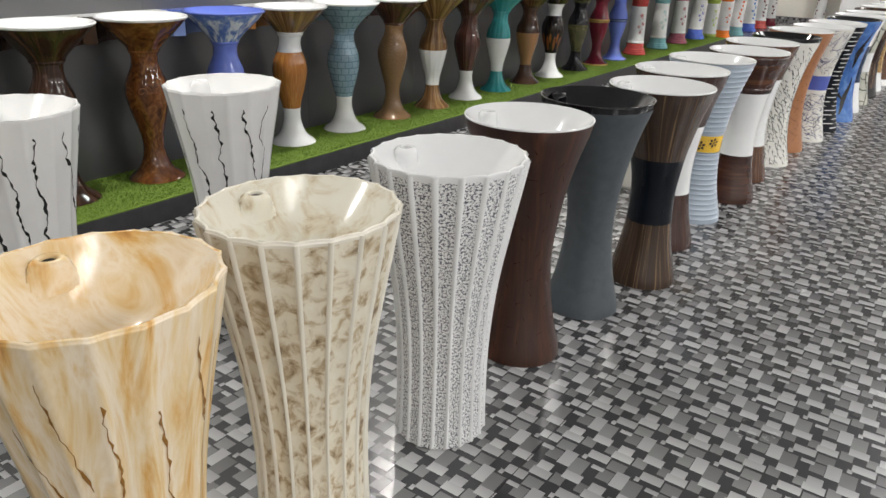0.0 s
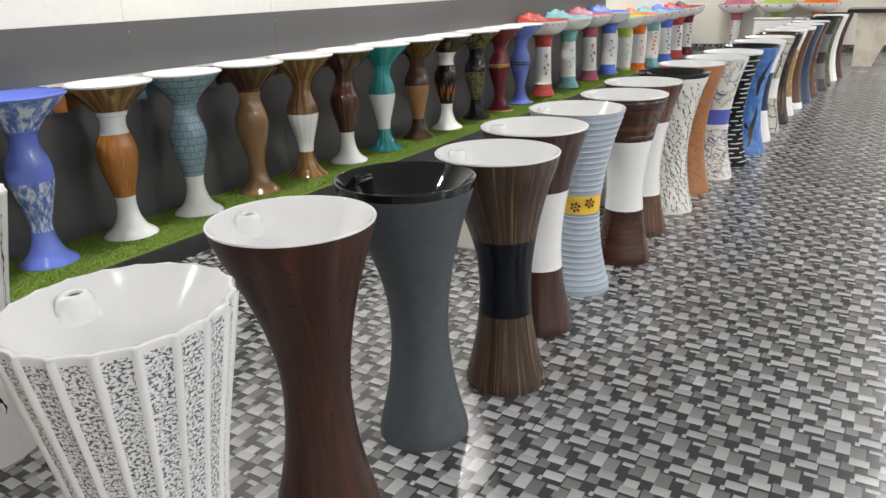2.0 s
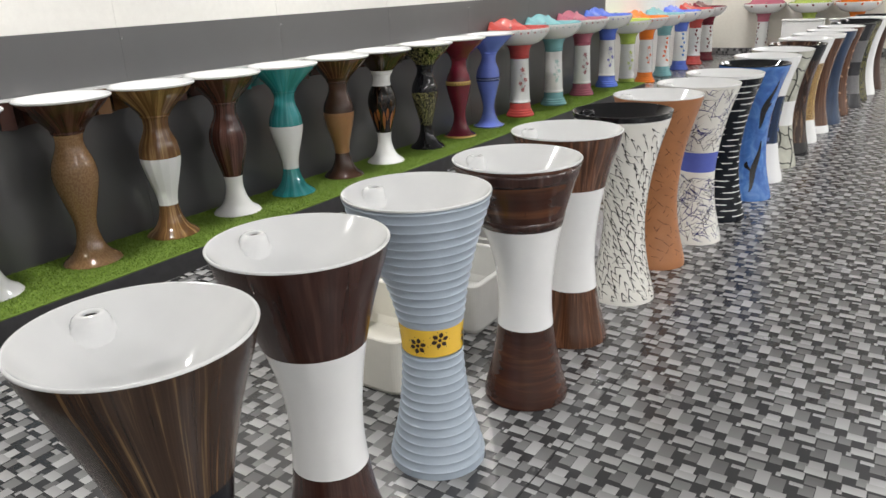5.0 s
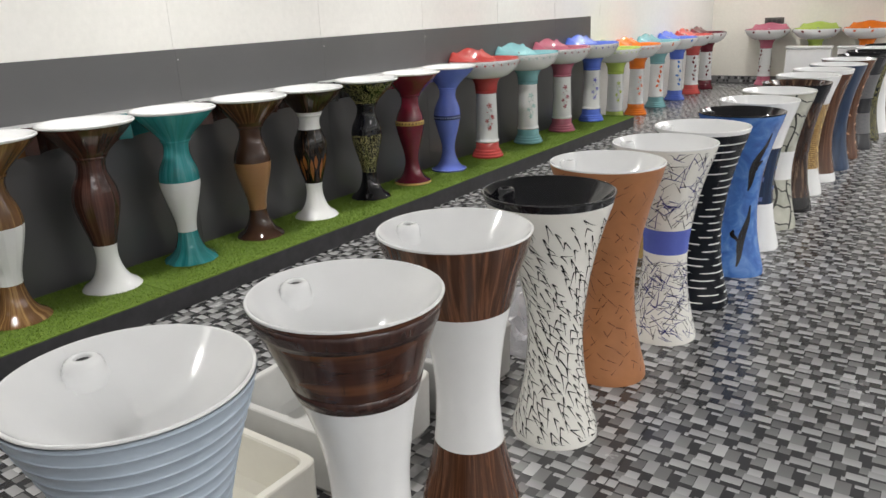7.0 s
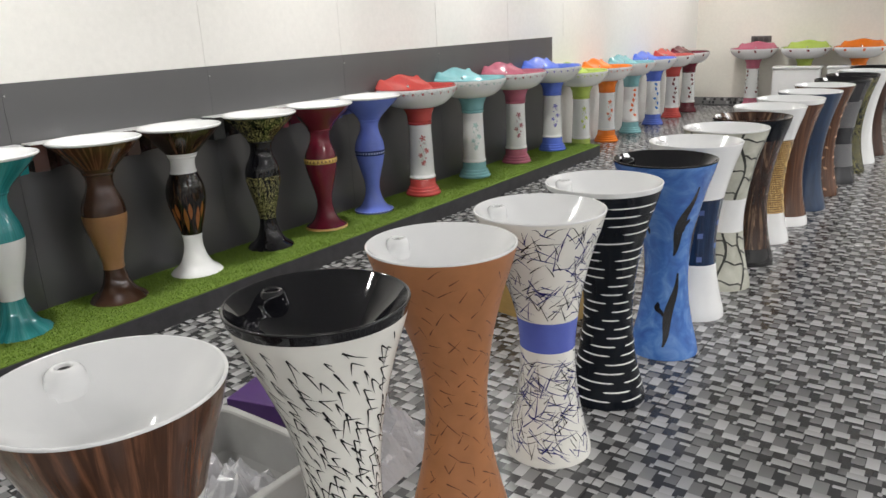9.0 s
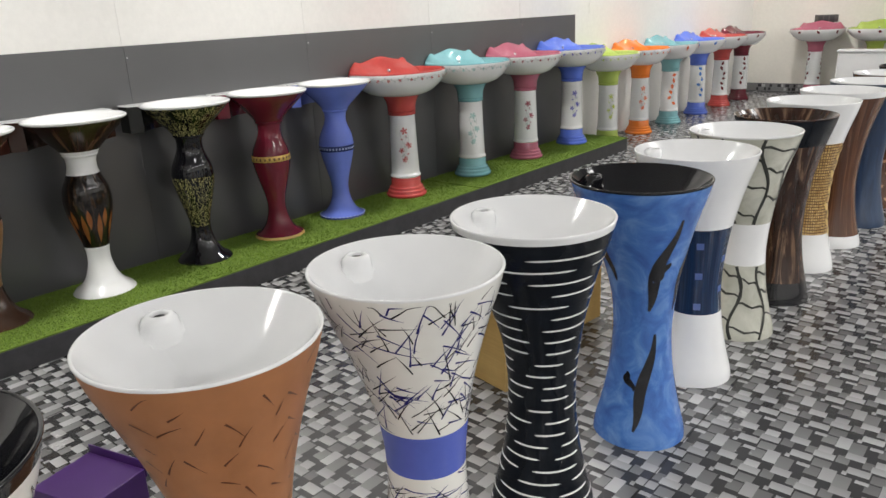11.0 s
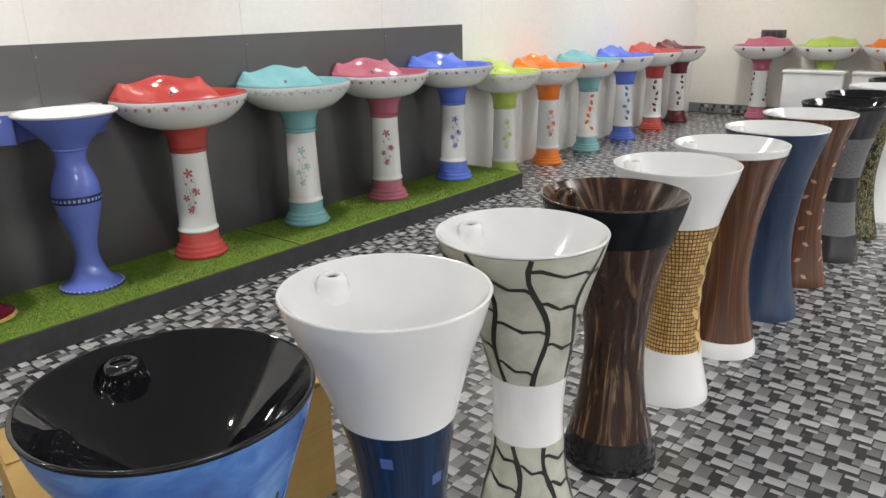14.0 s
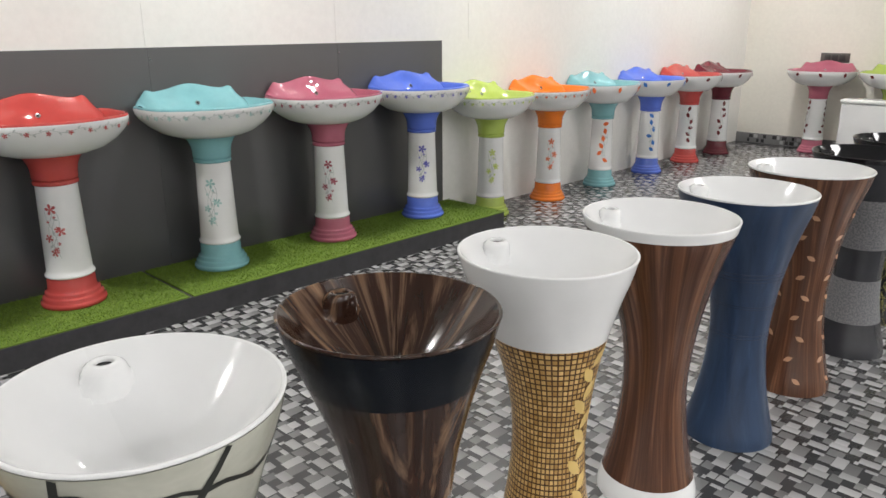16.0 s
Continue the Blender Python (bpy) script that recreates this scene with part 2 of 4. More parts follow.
# ---- floor: printed vinyl with a woven mosaic of greys ----
def vinyl(name, low, high, relief=0.0):
    m, nt, b = material(name, 0.26, spec=0.65)
    geo = nt.nodes.new("ShaderNodeNewGeometry")
    c = ramp(nt, geo.outputs["Random Per Island"], [(0.0, low), (1.0, high)])
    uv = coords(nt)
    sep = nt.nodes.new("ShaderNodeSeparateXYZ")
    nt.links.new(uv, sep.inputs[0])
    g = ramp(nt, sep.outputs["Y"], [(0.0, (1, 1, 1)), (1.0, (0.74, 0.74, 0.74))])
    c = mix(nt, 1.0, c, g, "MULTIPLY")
    v = coords(nt, source="Object")
    d = ramp(nt, noise_tex(nt, v, 1.1, 5, 0.65), [(0.3, (0.78, 0.77, 0.75)), (0.65, (1, 1, 1))])
    nt.links.new(mix(nt, 0.8, c, d, "MULTIPLY"), b.inputs["Base Color"])
    r = nt.nodes.new("ShaderNodeMapRange")
    nt.links.new(noise_tex(nt, v, 2.2, 6, 0.7), r.inputs["Value"])
    r.inputs["From Min"].default_value, r.inputs["From Max"].default_value = 0.3, 0.7
    r.inputs["To Min"].default_value, r.inputs["To Max"].default_value = 0.15, 0.29
    nt.links.new(r.outputs["Result"], b.inputs["Roughness"])
    bump(nt, b, noise_tex(nt, v, 9, 3), 0.05, 0.004)
    return m


FLOOR_DARK = vinyl("vinyl_dark", (0.034, 0.034, 0.036), (0.046, 0.046, 0.049))
FLOOR_MID = vinyl("vinyl_mid", (0.15, 0.15, 0.153), (0.24, 0.24, 0.243))
FLOOR_LIGHT = vinyl("vinyl_light", (0.35, 0.35, 0.355), (0.47, 0.47, 0.475))

floor = structure("floor", box(WALL_X - 0.15, 5.2, -4.15, END_Y + 0.15, -0.1, 0.0), FLOOR_DARK,
                  "grey mosaic-printed glossy vinyl floor with scuffs")
CELL_X, CELL_Y = 0.1588, 0.205
# centre u, v, width, height of each printed piece within one repeat
LIGHT_PIECES = [(0.019, 0.01, 0.245, 0.34), (-0.206, -0.331, 0.26, 0.18), (-0.187, 0.499, 0.37, 0.17), (-0.537, 0.31, 0.39, 0.18), (-0.424, 0.071, 0.23, 0.085), (-0.684, -0.309, 0.34, 0.18), (-0.75, 0.195, 0.085, 0.1)]
MID_PIECES = [(-0.24, -0.009, 0.25, 0.24), (-0.16, 0.253, 0.31, 0.22), (0.135, 0.533, 0.22, 0.22), (-0.41, 0.559, 0.24, 0.2), (-0.724, -0.051, 0.27, 0.33)]


def mosaic(pieces, z, x0, x1, y0, y1):
    nx, ny = int((x1 - x0) / CELL_X), int((y1 - y0) / CELL_Y)
    gx, gy = np.meshgrid(np.arange(nx), np.arange(ny), indexing="ij")
    ox, oy = (x0 + gx * CELL_X).ravel(), (y0 + gy * CELL_Y).ravel()
    verts, uvs = [], []
    for k, (u, v, w, h) in enumerate(pieces):
        q = np.empty((len(ox), 4, 3))
        for i, (sx, sy) in enumerate(((-1, -1), (1, -1), (1, 1), (-1, 1))):
            q[:, i, 0] = ox + (u + sx * w / 2) * CELL_X
            q[:, i, 1] = oy + (v + sy * h / 2) * CELL_Y
            q[:, i, 2] = z + 0.00004 * k
        verts.append(q.reshape(-1, 3))
        uvs.append(np.tile([(0, 0), (1, 0), (1, 1), (0, 1)], (len(ox), 1)))
    verts, uvs = np.concatenate(verts), np.concatenate(uvs)
    faces = np.arange(len(verts)).reshape(-1, 4)
    return verts.tolist(), faces.tolist(), uvs.tolist()


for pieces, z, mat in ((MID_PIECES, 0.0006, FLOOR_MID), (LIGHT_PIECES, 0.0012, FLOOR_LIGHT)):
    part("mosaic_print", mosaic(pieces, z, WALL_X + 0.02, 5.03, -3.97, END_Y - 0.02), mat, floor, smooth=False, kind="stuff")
for x in (-0.70, 1.26, -2.62):
    part("sheet_seam", box(x - 0.0012, x + 0.0012, -3.97, END_Y - 0.02, 0.0, 0.0022), HOLE, floor, smooth=False)

# skirting at the end wall: the printed vinyl turned up
skirt = structure("baseboard", box(WALL_X, 5.0, END_Y - 0.012, END_Y, 0.0, 0.115, 0.002), FLOOR_MID, "grey mosaic vinyl skirting along the end wall")
for i in range(90):
    for j in range(2):
        x, w = WALL_X + 0.03 + i * 0.055 + 0.02 * j, random.choice((0.036, 0.046, 0.028, 0.052))
        part("skirting_piece", box(x, x + w, END_Y - 0.0135, END_Y - 0.011, 0.012 + 0.05 * j, 0.052 + 0.05 * j), random.choice((FLOOR_LIGHT, FLOOR_MID, FLOOR_DARK)), skirt, smooth=False)

# ---- grass platform ----
G_FRONT, G_END, G_TOP = -3.095, 12.66, 0.112
kerb, nt, b = material("charcoal_kerb", 0.5)
f = noise_tex(nt, coords(nt, source="Object"), 14, 5, 0.65)
nt.links.new(ramp(nt, f, [(0.3, (0.030, 0.030, 0.033)), (0.7, (0.052, 0.052, 0.056))]), b.inputs["Base Color"])
bump(nt, b, noise_tex(nt, coords(nt, source="Object"), 150, 3), 0.12, 0.002)
platform = base_empty("display_platform", pose(0, 0, 0), "low charcoal plinth covered with artificial grass", "platform")
platform["kind"] = "structure"
part("plinth", box(WALL_X + 0.013, G_FRONT, -1.0, G_END, 0, G_TOP, 0.004), kerb, platform, smooth=False)
turf, nt, b = material("turf_backing", 0.9)
nt.links.new(ramp(nt, noise_tex(nt, coords(nt, source="Object"), 40, 4), [(0.3, (0.095, 0.155, 0.016)), (0.7, (0.14, 0.22, 0.026))]), b.inputs["Base Color"])
blade, nt, b = material("grass_blade", 0.55, spec=0.3)
geo = nt.nodes.new("ShaderNodeNewGeometry")
c = ramp(nt, geo.outputs["Random Per Island"], [(0.0, (0.110, 0.175, 0.018)), (0.6, (0.185, 0.29, 0.034)), (1.0, (0.27, 0.385, 0.065))])
d = ramp(nt, noise_tex(nt, coords(nt, source="Object"), 3.0, 4, 0.6), [(0.3, (0.72, 0.76, 0.7)), (0.7, (1, 1, 1))])
nt.links.new(mix(nt, 1.0, c, d, "MULTIPLY"), b.inputs["Base Color"])


def blades(x0, x1, y0, y1, n, seed):
    rng = np.random.default_rng(seed)
    p = np.stack([rng.uniform(x0, x1, n), rng.uniform(y0, y1, n), np.full(n, G_TOP + 0.006)], 1)
    a = rng.uniform(0, 2 * math.pi, n)
    h = rng.uniform(0.006, 0.014, n)
    w = rng.uniform(0.0016, 0.003, n)
    lean = rng.normal(0, 0.007, (n, 2)) + np.array([0.002, -0.003])
    side = np.stack([np.cos(a), np.sin(a), np.zeros(n)], 1) * w[:, None]
    tip = p + np.stack([lean[:, 0], lean[:, 1], h], 1)
    v = np.stack([p - side, p + side, tip], 1).reshape(-1, 3)
    return v.tolist(), np.arange(3 * n).reshape(-1, 3).tolist(), None


for k, (y0, y1) in enumerate(((-0.9, 2.3), (2.305, 6.3), (6.305, 10.328), (10.346, G_END - 0.003))):
    mat_ob = part("turf_mat", box(WALL_X + 0.014, G_FRONT + 0.004 * (k % 2), y0, y1, G_TOP, G_TOP + 0.008, 0.003), turf, platform, smooth=False)
    part("grass", blades(WALL_X + 0.02, G_FRONT - 0.002, y0 + 0.004, y1 - 0.004, int((y1 - y0) * 11000) if k else 6000, k), blade, mat_ob, smooth=False, kind="stuff")

# ---- ceiling lights ----
GLOW, nt, b = material("lamp_diffuser", 0.5)
b.inputs["Base Color"].default_value = (0.9, 0.9, 0.9, 1)
b.inputs["Emission Color"].default_value = (1, 0.97, 0.93, 1)
b.inputs["Emission Strength"].default_value = 6.0
ALU = material("white_metal", 0.4, 0.0)[0]
ALU.node_tree.nodes["Principled BSDF"].inputs["Base Color"].default_value = (0.75, 0.75, 0.75, 1)
# the open-floor row at x 3.7 only houses the added fill lamps
for x, y, _ in PANELS:
    lamp = base_empty("ceiling_panel_light", pose(x, y, CEIL - 0.02), "long white flush ceiling light panel out of view, switched on", "ceiling light", "ceiling light panels")
    for s in (-1, 1):
        part("frame", box(s * 0.15 - 0.01, s * 0.15 + 0.01, -0.6, 0.6, 0, 0.02), ALU, lamp, smooth=False)
        part("frame", box(-0.14, 0.14, s * 0.59 - 0.01, s * 0.59 + 0.01, 0, 0.02), ALU, lamp, smooth=False)
    part("diffuser", box(-0.14, 0.14, -0.58, 0.58, 0.008, 0.018), GLOW, lamp, smooth=False)
for y in SPOT_Y:
    lamp = base_empty("ceiling_downlight", pose(SPOT_X, y, CEIL - 0.02), "small round white recessed downlight, switched on", "ceiling light", "ceiling downlights")
    ring = Body([(0.08, 0), (0.08, 0.02)])
    part("ring", ring.turned([(0.07, 0.02), (0.07, 0.002), (0.08, 0.0), (0.085, 0.006), (0.085, 0.02)], 32), ALU, lamp)
    part("diffuser", ring.turned([(0.068, 0.012), (0.0, 0.012)], 32), GLOW, lamp)

# ---- hourglass pedestal basins in the aisle ----
TOP = 0.852
HOURGLASS = [(0.148, 0.0), (0.145, 0.03), (0.127, 0.10), (0.108, 0.19), (0.096, 0.285), (0.092, 0.375), (0.0985, 0.47), (0.116, 0.565),
             (0.145, 0.66), (0.176, 0.745), (0.198, 0.80), (0.213, TOP)]
FLUTED = [(0.130, 0.0), (0.127, 0.05), (0.124, 0.21), (0.128, 0.345), (0.141, 0.488), (0.163, 0.627), (0.186, 0.753), (0.203, TOP)]
TAP_TURN = 3.06


def basin_top(thing, body, inside, lip_mat=None, lip=0.004):
    """Bowl with rim, tap ledge and waste."""
    r = body.radius(TOP)
    edge = min(lip, 0.004)
    rim = [(body.radius(TOP - edge) + 0.0004, TOP - edge), (r + 0.0006, TOP), (r - 0.0008, TOP + 0.0022), (r - 0.0035, TOP + 0.0026), (r - 0.0065, TOP + 0.001)]
    if lip > 0.006:
        rim = [(body.radius(z) + 0.0006, z) for z in (TOP - lip, TOP - lip * 0.66, TOP - lip * 0.33)] + rim
    k = r - 0.0065
    cup = [(k, TOP + 0.001), (k - 0.004, TOP - 0.004), (k - 0.032, TOP - 0.038), (k - 0.070, TOP - 0.078), (k - 0.112, TOP - 0.114), (k - 0.150, TOP - 0.136), (0.024, TOP - 0.146), (0.022, TOP - 0.156)]
    plain = Body([(1, 0), (1, 1)], 0, 0, None, body.sx, body.sy, body.lean)
    if body.flutes or (lip_mat and lip_mat != inside):
        part("rim", body.turned(rim), lip_mat or inside, thing)
        part("bowl", plain.turned([(r - 0.002, TOP + 0.0015)] + spline(cup, 5).tolist()), inside, thing)
    else:
        part("bowl", plain.turned(rim[:-1] + spline(cup, 5).tolist()), inside, thing)
    plain = Body([(1, 0), (1, 1)])
    part("waste", plain.turned([(0.024, TOP - 0.150), (0.020, TOP - 0.146), (0.012, TOP - 0.148), (0.0, TOP - 0.150)], 20), CHROME, thing)
    ca, sa = math.cos(TAP_TURN), math.sin(TAP_TURN)
    d = r - 0.047
    # a small ledge that grows out of the bowl's wall as a soft saddle
    rings = [(0.058, -0.062, 0.030), (0.052, -0.050, 0.024), (0.046, -0.038, 0.017), (0.0405, -0.026, 0.011), (0.0360, -0.016, 0.006), (0.032, -0.0085, 0.0025),
             (0.0265, -0.003, 0.0), (0.0240, -0.0012, 0.0), (0.0195, -0.001, 0.0), (0.0150, -0.002, 0.0), (0.014, -0.005, 0.0), (0.014, -0.02, 0.0)]
    depths, reach = [-0.146, -0.136, -0.114, -0.078, -0.038, -0.004, 0.001], [0.024, k - 0.150, k - 0.112, k - 0.070, k - 0.032, k - 0.004, k]
    verts, faces = [], []
    for rr, z, lean in rings:
        wall = float(np.interp(z - 0.010, depths, reach)) + 0.002
        for i in range(28):
            q = 2 * math.pi * i / 28
            py = rr * math.sin(q)
            verts.append((min(rr * math.cos(q) + lean, math.sqrt(wall * wall - py * py) - d), py, z))
    for i in range(len(rings) - 1):
        for j in range(28):
            faces.append((i * 28 + j, i * 28 + (j + 1) % 28, (i + 1) * 28 + (j + 1) % 28, (i + 1) * 28 + j))
    ledge = part("tap_ledge", (verts, faces, [(v[0], v[2]) for v in verts]), inside, thing)
    ledge.matrix_basis = pose(d * ca, d * sa, TOP - 0.010, 0, 0, math.degrees(TAP_TURN))
    part("tap_hole", plain.turned([(0.0140, -0.0085), (0.0, -0.0085)], 16), HOLE, ledge)


def basin(x, y, label, sections, inside=None, lip_mat=None, lip=0.004, shape=None, flutes=0, depth=0.0, scale=1.0):
    """A free-standing basin; sections are (bottom, top, material, part name)."""
    thing = base_empty("pedestal_basin", pose(x, y, 0.0016), label, "basin", "basins in the aisle row")
    body = Body(shape or HOURGLASS, flutes, depth, None, 1.0, 0.975 if shape is None else 1.05, 0.026 if shape is None else 0.0)
    for z0, z1, mat, name in sections:
        part(name, body.section(z0, min(z1, TOP - lip)), mat, thing)
    plain = Body([(1, 0), (1, 1)], lean=body.lean)
    part("foot_ring", plain.turned([(body.radius(0) * 0.97, 0.0), (body.radius(0) * 0.8, 0.004), (0.0, 0.004)], 40), HOLE, thing)
    basin_top(thing, body, inside or WHITE, lip_mat, lip)
    return thing, body


# fluted marble-look basins
CARAMEL = marble("caramel_marble", [(0.27, (0.34, 0.13, 0.03)), (0.38, (0.70, 0.40, 0.13)), (0.47, (0.78, 0.60, 0.34)), (0.56, (TOP, 0.73, 0.56)), (0.64, (0.76, 0.55, 0.28)), (0.76, (0.58, 0.27, 0.07))], 5.5, 3.2, 0.40, 0.2, 1.4, 9, 14)
CARAMEL_IN = marble("caramel_marble_bowl", [(0.27, (0.34, 0.13, 0.03)), (0.38, (0.70, 0.40, 0.13)), (0.47, (0.78, 0.60, 0.34)), (0.56, (TOP, 0.73, 0.56)), (0.64, (0.76, 0.55, 0.28)), (0.76, (0.58, 0.27, 0.07))], 4.5, 1.0, 2.2, 0.12, 1.0, 8, 35, "Object")
BEIGE = marble("beige_marble", [(0.30, (0.16, 0.11, 0.06)), (0.41, (0.46, 0.36, 0.23)), (0.52, (0.70, 0.64, 0.50)), (0.8, (0.77, 0.74, 0.63))], 34, 1, 0.7, 0.16, 0.6, 10)
BEIGE_IN = marble("beige_marble_bowl", [(0.32, (0.40, 0.29, 0.16)), (0.43, (0.66, 0.59, 0.45)), (0.52, (0.74, 0.71, 0.60)), (0.8, (0.77, 0.75, 0.67))], 14, 1, 1, 0.16, 0.8, 10, 0, "Object")
CREAM_RIB = glaze("cream_rib", (0.76, 0.72, 0.62), 0.12, 0.05)
SPECK = speckle("white_grey_speckle", (0.76, 0.76, 0.75), (0.07, 0.07, 0.10), 200, 0.53, 0.3, 0.8)
VEIN_WHITE = glaze("soft_white_glaze", (0.77, 0.77, 0.76), 0.12, 0.04)
VEIN = speckle("black_vein_paint", (0.02, 0.02, 0.02), (0.22, 0.21, 0.19), 130, 0.58, 0.2)
AMBER_VEIN = marble("amber_vein", [(0.35, (0.20, 0.09, 0.02)), (0.6, (0.55, 0.27, 0.06))], 20)


def ribs(thing, body, mat, width, n, z0=0.004, z1=TOP - 0.004):
    """A smooth raised rib on each ridge between flutes."""
    zs = [z0 + (z1 - z0) * i / 26 for i in range(27)]
    for k in range(n):
        a = 2 * math.pi * (k + 0.5) / n
        verts, faces = [], []
        for z in zs:
            r = body.radius(z)
            for j, (du, off) in enumerate(((-1.0, -0.004), (-0.6, 0.0025), (0.0, 0.0045), (0.6, 0.0025), (1.0, -0.004))):
                b_ = body.place(a + du * width / 2 * (r / 0.15) / r, z, off)
                verts.append(b_)
        for i in range(len(zs) - 1):
            for j in range(4):
                q = i * 5 + j
                faces.append((q, q + 1, q + 6, q + 5))
        part("rib", (verts, faces, None), mat, thing)


def wander(body, a, z0, z1, seed, sway=0.05, lean=0.0, w=0.006):
    """A vein that wanders down a body."""
    rnd = random.Random(seed)
    n = max(6, int((z0 - z1) / 0.012))
    path, widths = [], []
    for i in range(n + 1):
        a += rnd.uniform(-sway, sway) + lean / n
        path.append((a, z0 + (z1 - z0) * i / n))
        widths.append(w * rnd.choice((0.25, 0.5, 1.0, 1.6, 0.4)))
    return body.strip(path, widths, 0.0016)


t, bd = basin(-1.007, 1.507, "fluted caramel and cream marble-look ceramic pedestal basin", [(0, TOP, CARAMEL, "body")], CARAMEL_IN, CARAMEL, 0.012, FLUTED, 18, 0.035)
part("vein_paint", joined(*[wander(bd, -2.2 + 0.42 * i, 0.78 - 0.05 * (i % 3), 0.25 + 0.1 * (i % 4), i, 0.025, 0.25, 0.004) for i in range(9)]), AMBER_VEIN, t, "brown streaks in the flutes")
t, bd = basin(-1.007, 1.971, "fluted beige mottled marble-look ceramic pedestal basin", [(0, TOP, BEIGE, "body")], BEIGE_IN, CREAM_RIB, 0.012, FLUTED, 20, 0.04)
ribs(t, bd, CREAM_RIB, 0.013, 20)
t, bd = basin(-1.002, 2.502, "fluted white ceramic pedestal basin with grey speckled flutes", [(0, TOP, SPECK, "body")], WHITE, WHITE, 0.016, FLUTED, 20, 0.04)
ribs(t, bd, WHITE, 0.018, 20)
for x, y, s in ((-2.194, 2.722, 3), (-2.332, 2.0, 20)):
    t, bd = basin(x, y, "fluted white ceramic pedestal basin with black marble veins", [(0, TOP, VEIN_WHITE, "body")], VEIN_WHITE, None, 0.012, FLUTED, 16, 0.035)
    part("vein_paint", joined(*[wander(bd, -2.0 + 0.55 * i + 0.1 * (s % 3), 0.79, 0.79 - (0.62, 0.38, 0.5)[i % 3], s + i, 0.05, 0.35, 0.007) for i in range(6)]), VEIN, t, "black broken veins")

# hourglass basins, in the order of the row
WENGE = wood("wenge_brown", (0.024, 0.0075, 0.0035), (0.095, 0.031, 0.014), 40, 4, 0.35, 0.5, 0.25)
SLATE = glaze("matt_slate_grey", (0.060, 0.071, 0.081), 0.55, 0.15, 30, 0.08)
ZEBRANO = wood("gold_striped_brown", (0.034, 0.019, 0.012), (0.33, 0.21, 0.09), 95, 1.2, 0.22, 0.55, 0.2, 0.35)
INK = glaze("ink_black", (0.005, 0.007, 0.011), 0.2, 0.2)
INK.node_tree.nodes["Principled BSDF"].inputs["Specular IOR Level"].default_value = 0.22
COFFEE = wood("coffee_brown", (0.030, 0.012, 0.009), (0.085, 0.040, 0.030), 45, 3, 0.22, 0.5, 0.25)
SKY = glaze("grey_blue_glaze", (0.35, 0.41, 0.48), 0.30, 0.06, 12)
YELLOW = glaze("yellow_glaze", (0.78, 0.50, 0.06), 0.2, 0.05)
PAW = glaze("brown_paw_paint", (0.035, 0.018, 0.010), 0.3)
CHESTNUT = wood("chestnut_brown", (0.034, 0.011, 0.006), (0.17, 0.062, 0.024), 1.5, 22, 0.15, 0.52, 0.25, 0.5)
TEAK = wood("teak_brown", (0.050, 0.020, 0.010), (0.21, 0.090, 0.045), 50, 2.2, 0.17, 0.48, 0.2, 1.5)
RUST = glaze("terracotta_glaze", (0.36, 0.150, 0.060), 0.4, 0.14, 12, 0.06)
STROKE = glaze("dark_stroke", (0.012, 0.012, 0.015), 0.25)
BROWN_STROKE = glaze("brown_stroke", (0.11, 0.035, 0.014), 0.3)
NAVY_STROKE = glaze("navy_stroke", (0.028, 0.028, 0.15), 0.25)
BLUE_BAND = glaze("blue_band", (0.095, 0.135, 0.50), 0.25)
OFFWHITE = glaze("off_white_glaze", (0.76, 0.75, 0.70), 0.16, 0.05)
AZURE = marble("azure_glaze", [(0.28, (0.032, 0.095, 0.32)), (0.5, (0.062, 0.17, 0.48)), (0.72, (0.15, 0.30, 0.60))], 11, 1, 1, 0.2, 0.8, 5)
NAVY = wood("navy_glaze", (0.006, 0.016, 0.045), (0.020, 0.055, 0.13), 40, 1.5, 0.1, 0.5, 0.25)
NAVY_DOT = glaze("pale_blue_squares", (0.075, 0.125, 0.31), 0.2)
STONE = marble("sage_stone", [(0.25, (0.34, 0.34, 0.28)), (0.6, (0.50, 0.50, 0.43)), (0.8, (0.60, 0.60, 0.53))], 9, 1, 1, 0.25, 0.4, 4)
CRACK = glaze("crack_paint", (0.022, 0.024, 0.020), 0.4)
WALNUT = wood("walnut_swirl", (0.026, 0.012, 0.008), (0.27, 0.165, 0.10), 9, 1.3, 0.14, 0.54, 0.17, 5.0, 0.0, 0.05)
GOLD_GRID = grid("gold_check", (0.74, 0.50, 0.20), (0.075, 0.030, 0.008), 0.0145, 0.0145, 0.0024, 0.3, 0.0, (0.42, 0.24, 0.07))
GOLD_LEAF = glaze("gold_leaf", (0.66, 0.47, 0.17), 0.3)
GOLD_EDGE = glaze("dark_gold_edge", (0.14, 0.07, 0.02), 0.4)
ROSEWOOD = wood("rosewood", (0.058, 0.023, 0.012), (0.20, 0.090, 0.045), 45, 1.4, 0.2, 0.5, 0.2, 0.8)
DENIM = marble("denim_blue", [(0.3, (0.011, 0.024, 0.056)), (0.6, (0.022, 0.046, 0.098)), (0.8, (0.045, 0.082, 0.145))], 8, 3, 0.6, 0.3, 0.5, 6)
DENIM_LINE = glaze("dark_blue_line", (0.012, 0.022, 0.055), 0.4)
TAN_LEAF = glaze("tan_leaf", (0.42, 0.22, 0.12), 0.4)
GREY_STUCCO = speckle("grey_stucco", (0.17, 0.17, 0.175), (0.10, 0.10, 0.105), 120, 0.5, 0.6)
CHARCOAL = glaze("charcoal_glaze", (0.028, 0.029, 0.034), 0.2, 0.2)
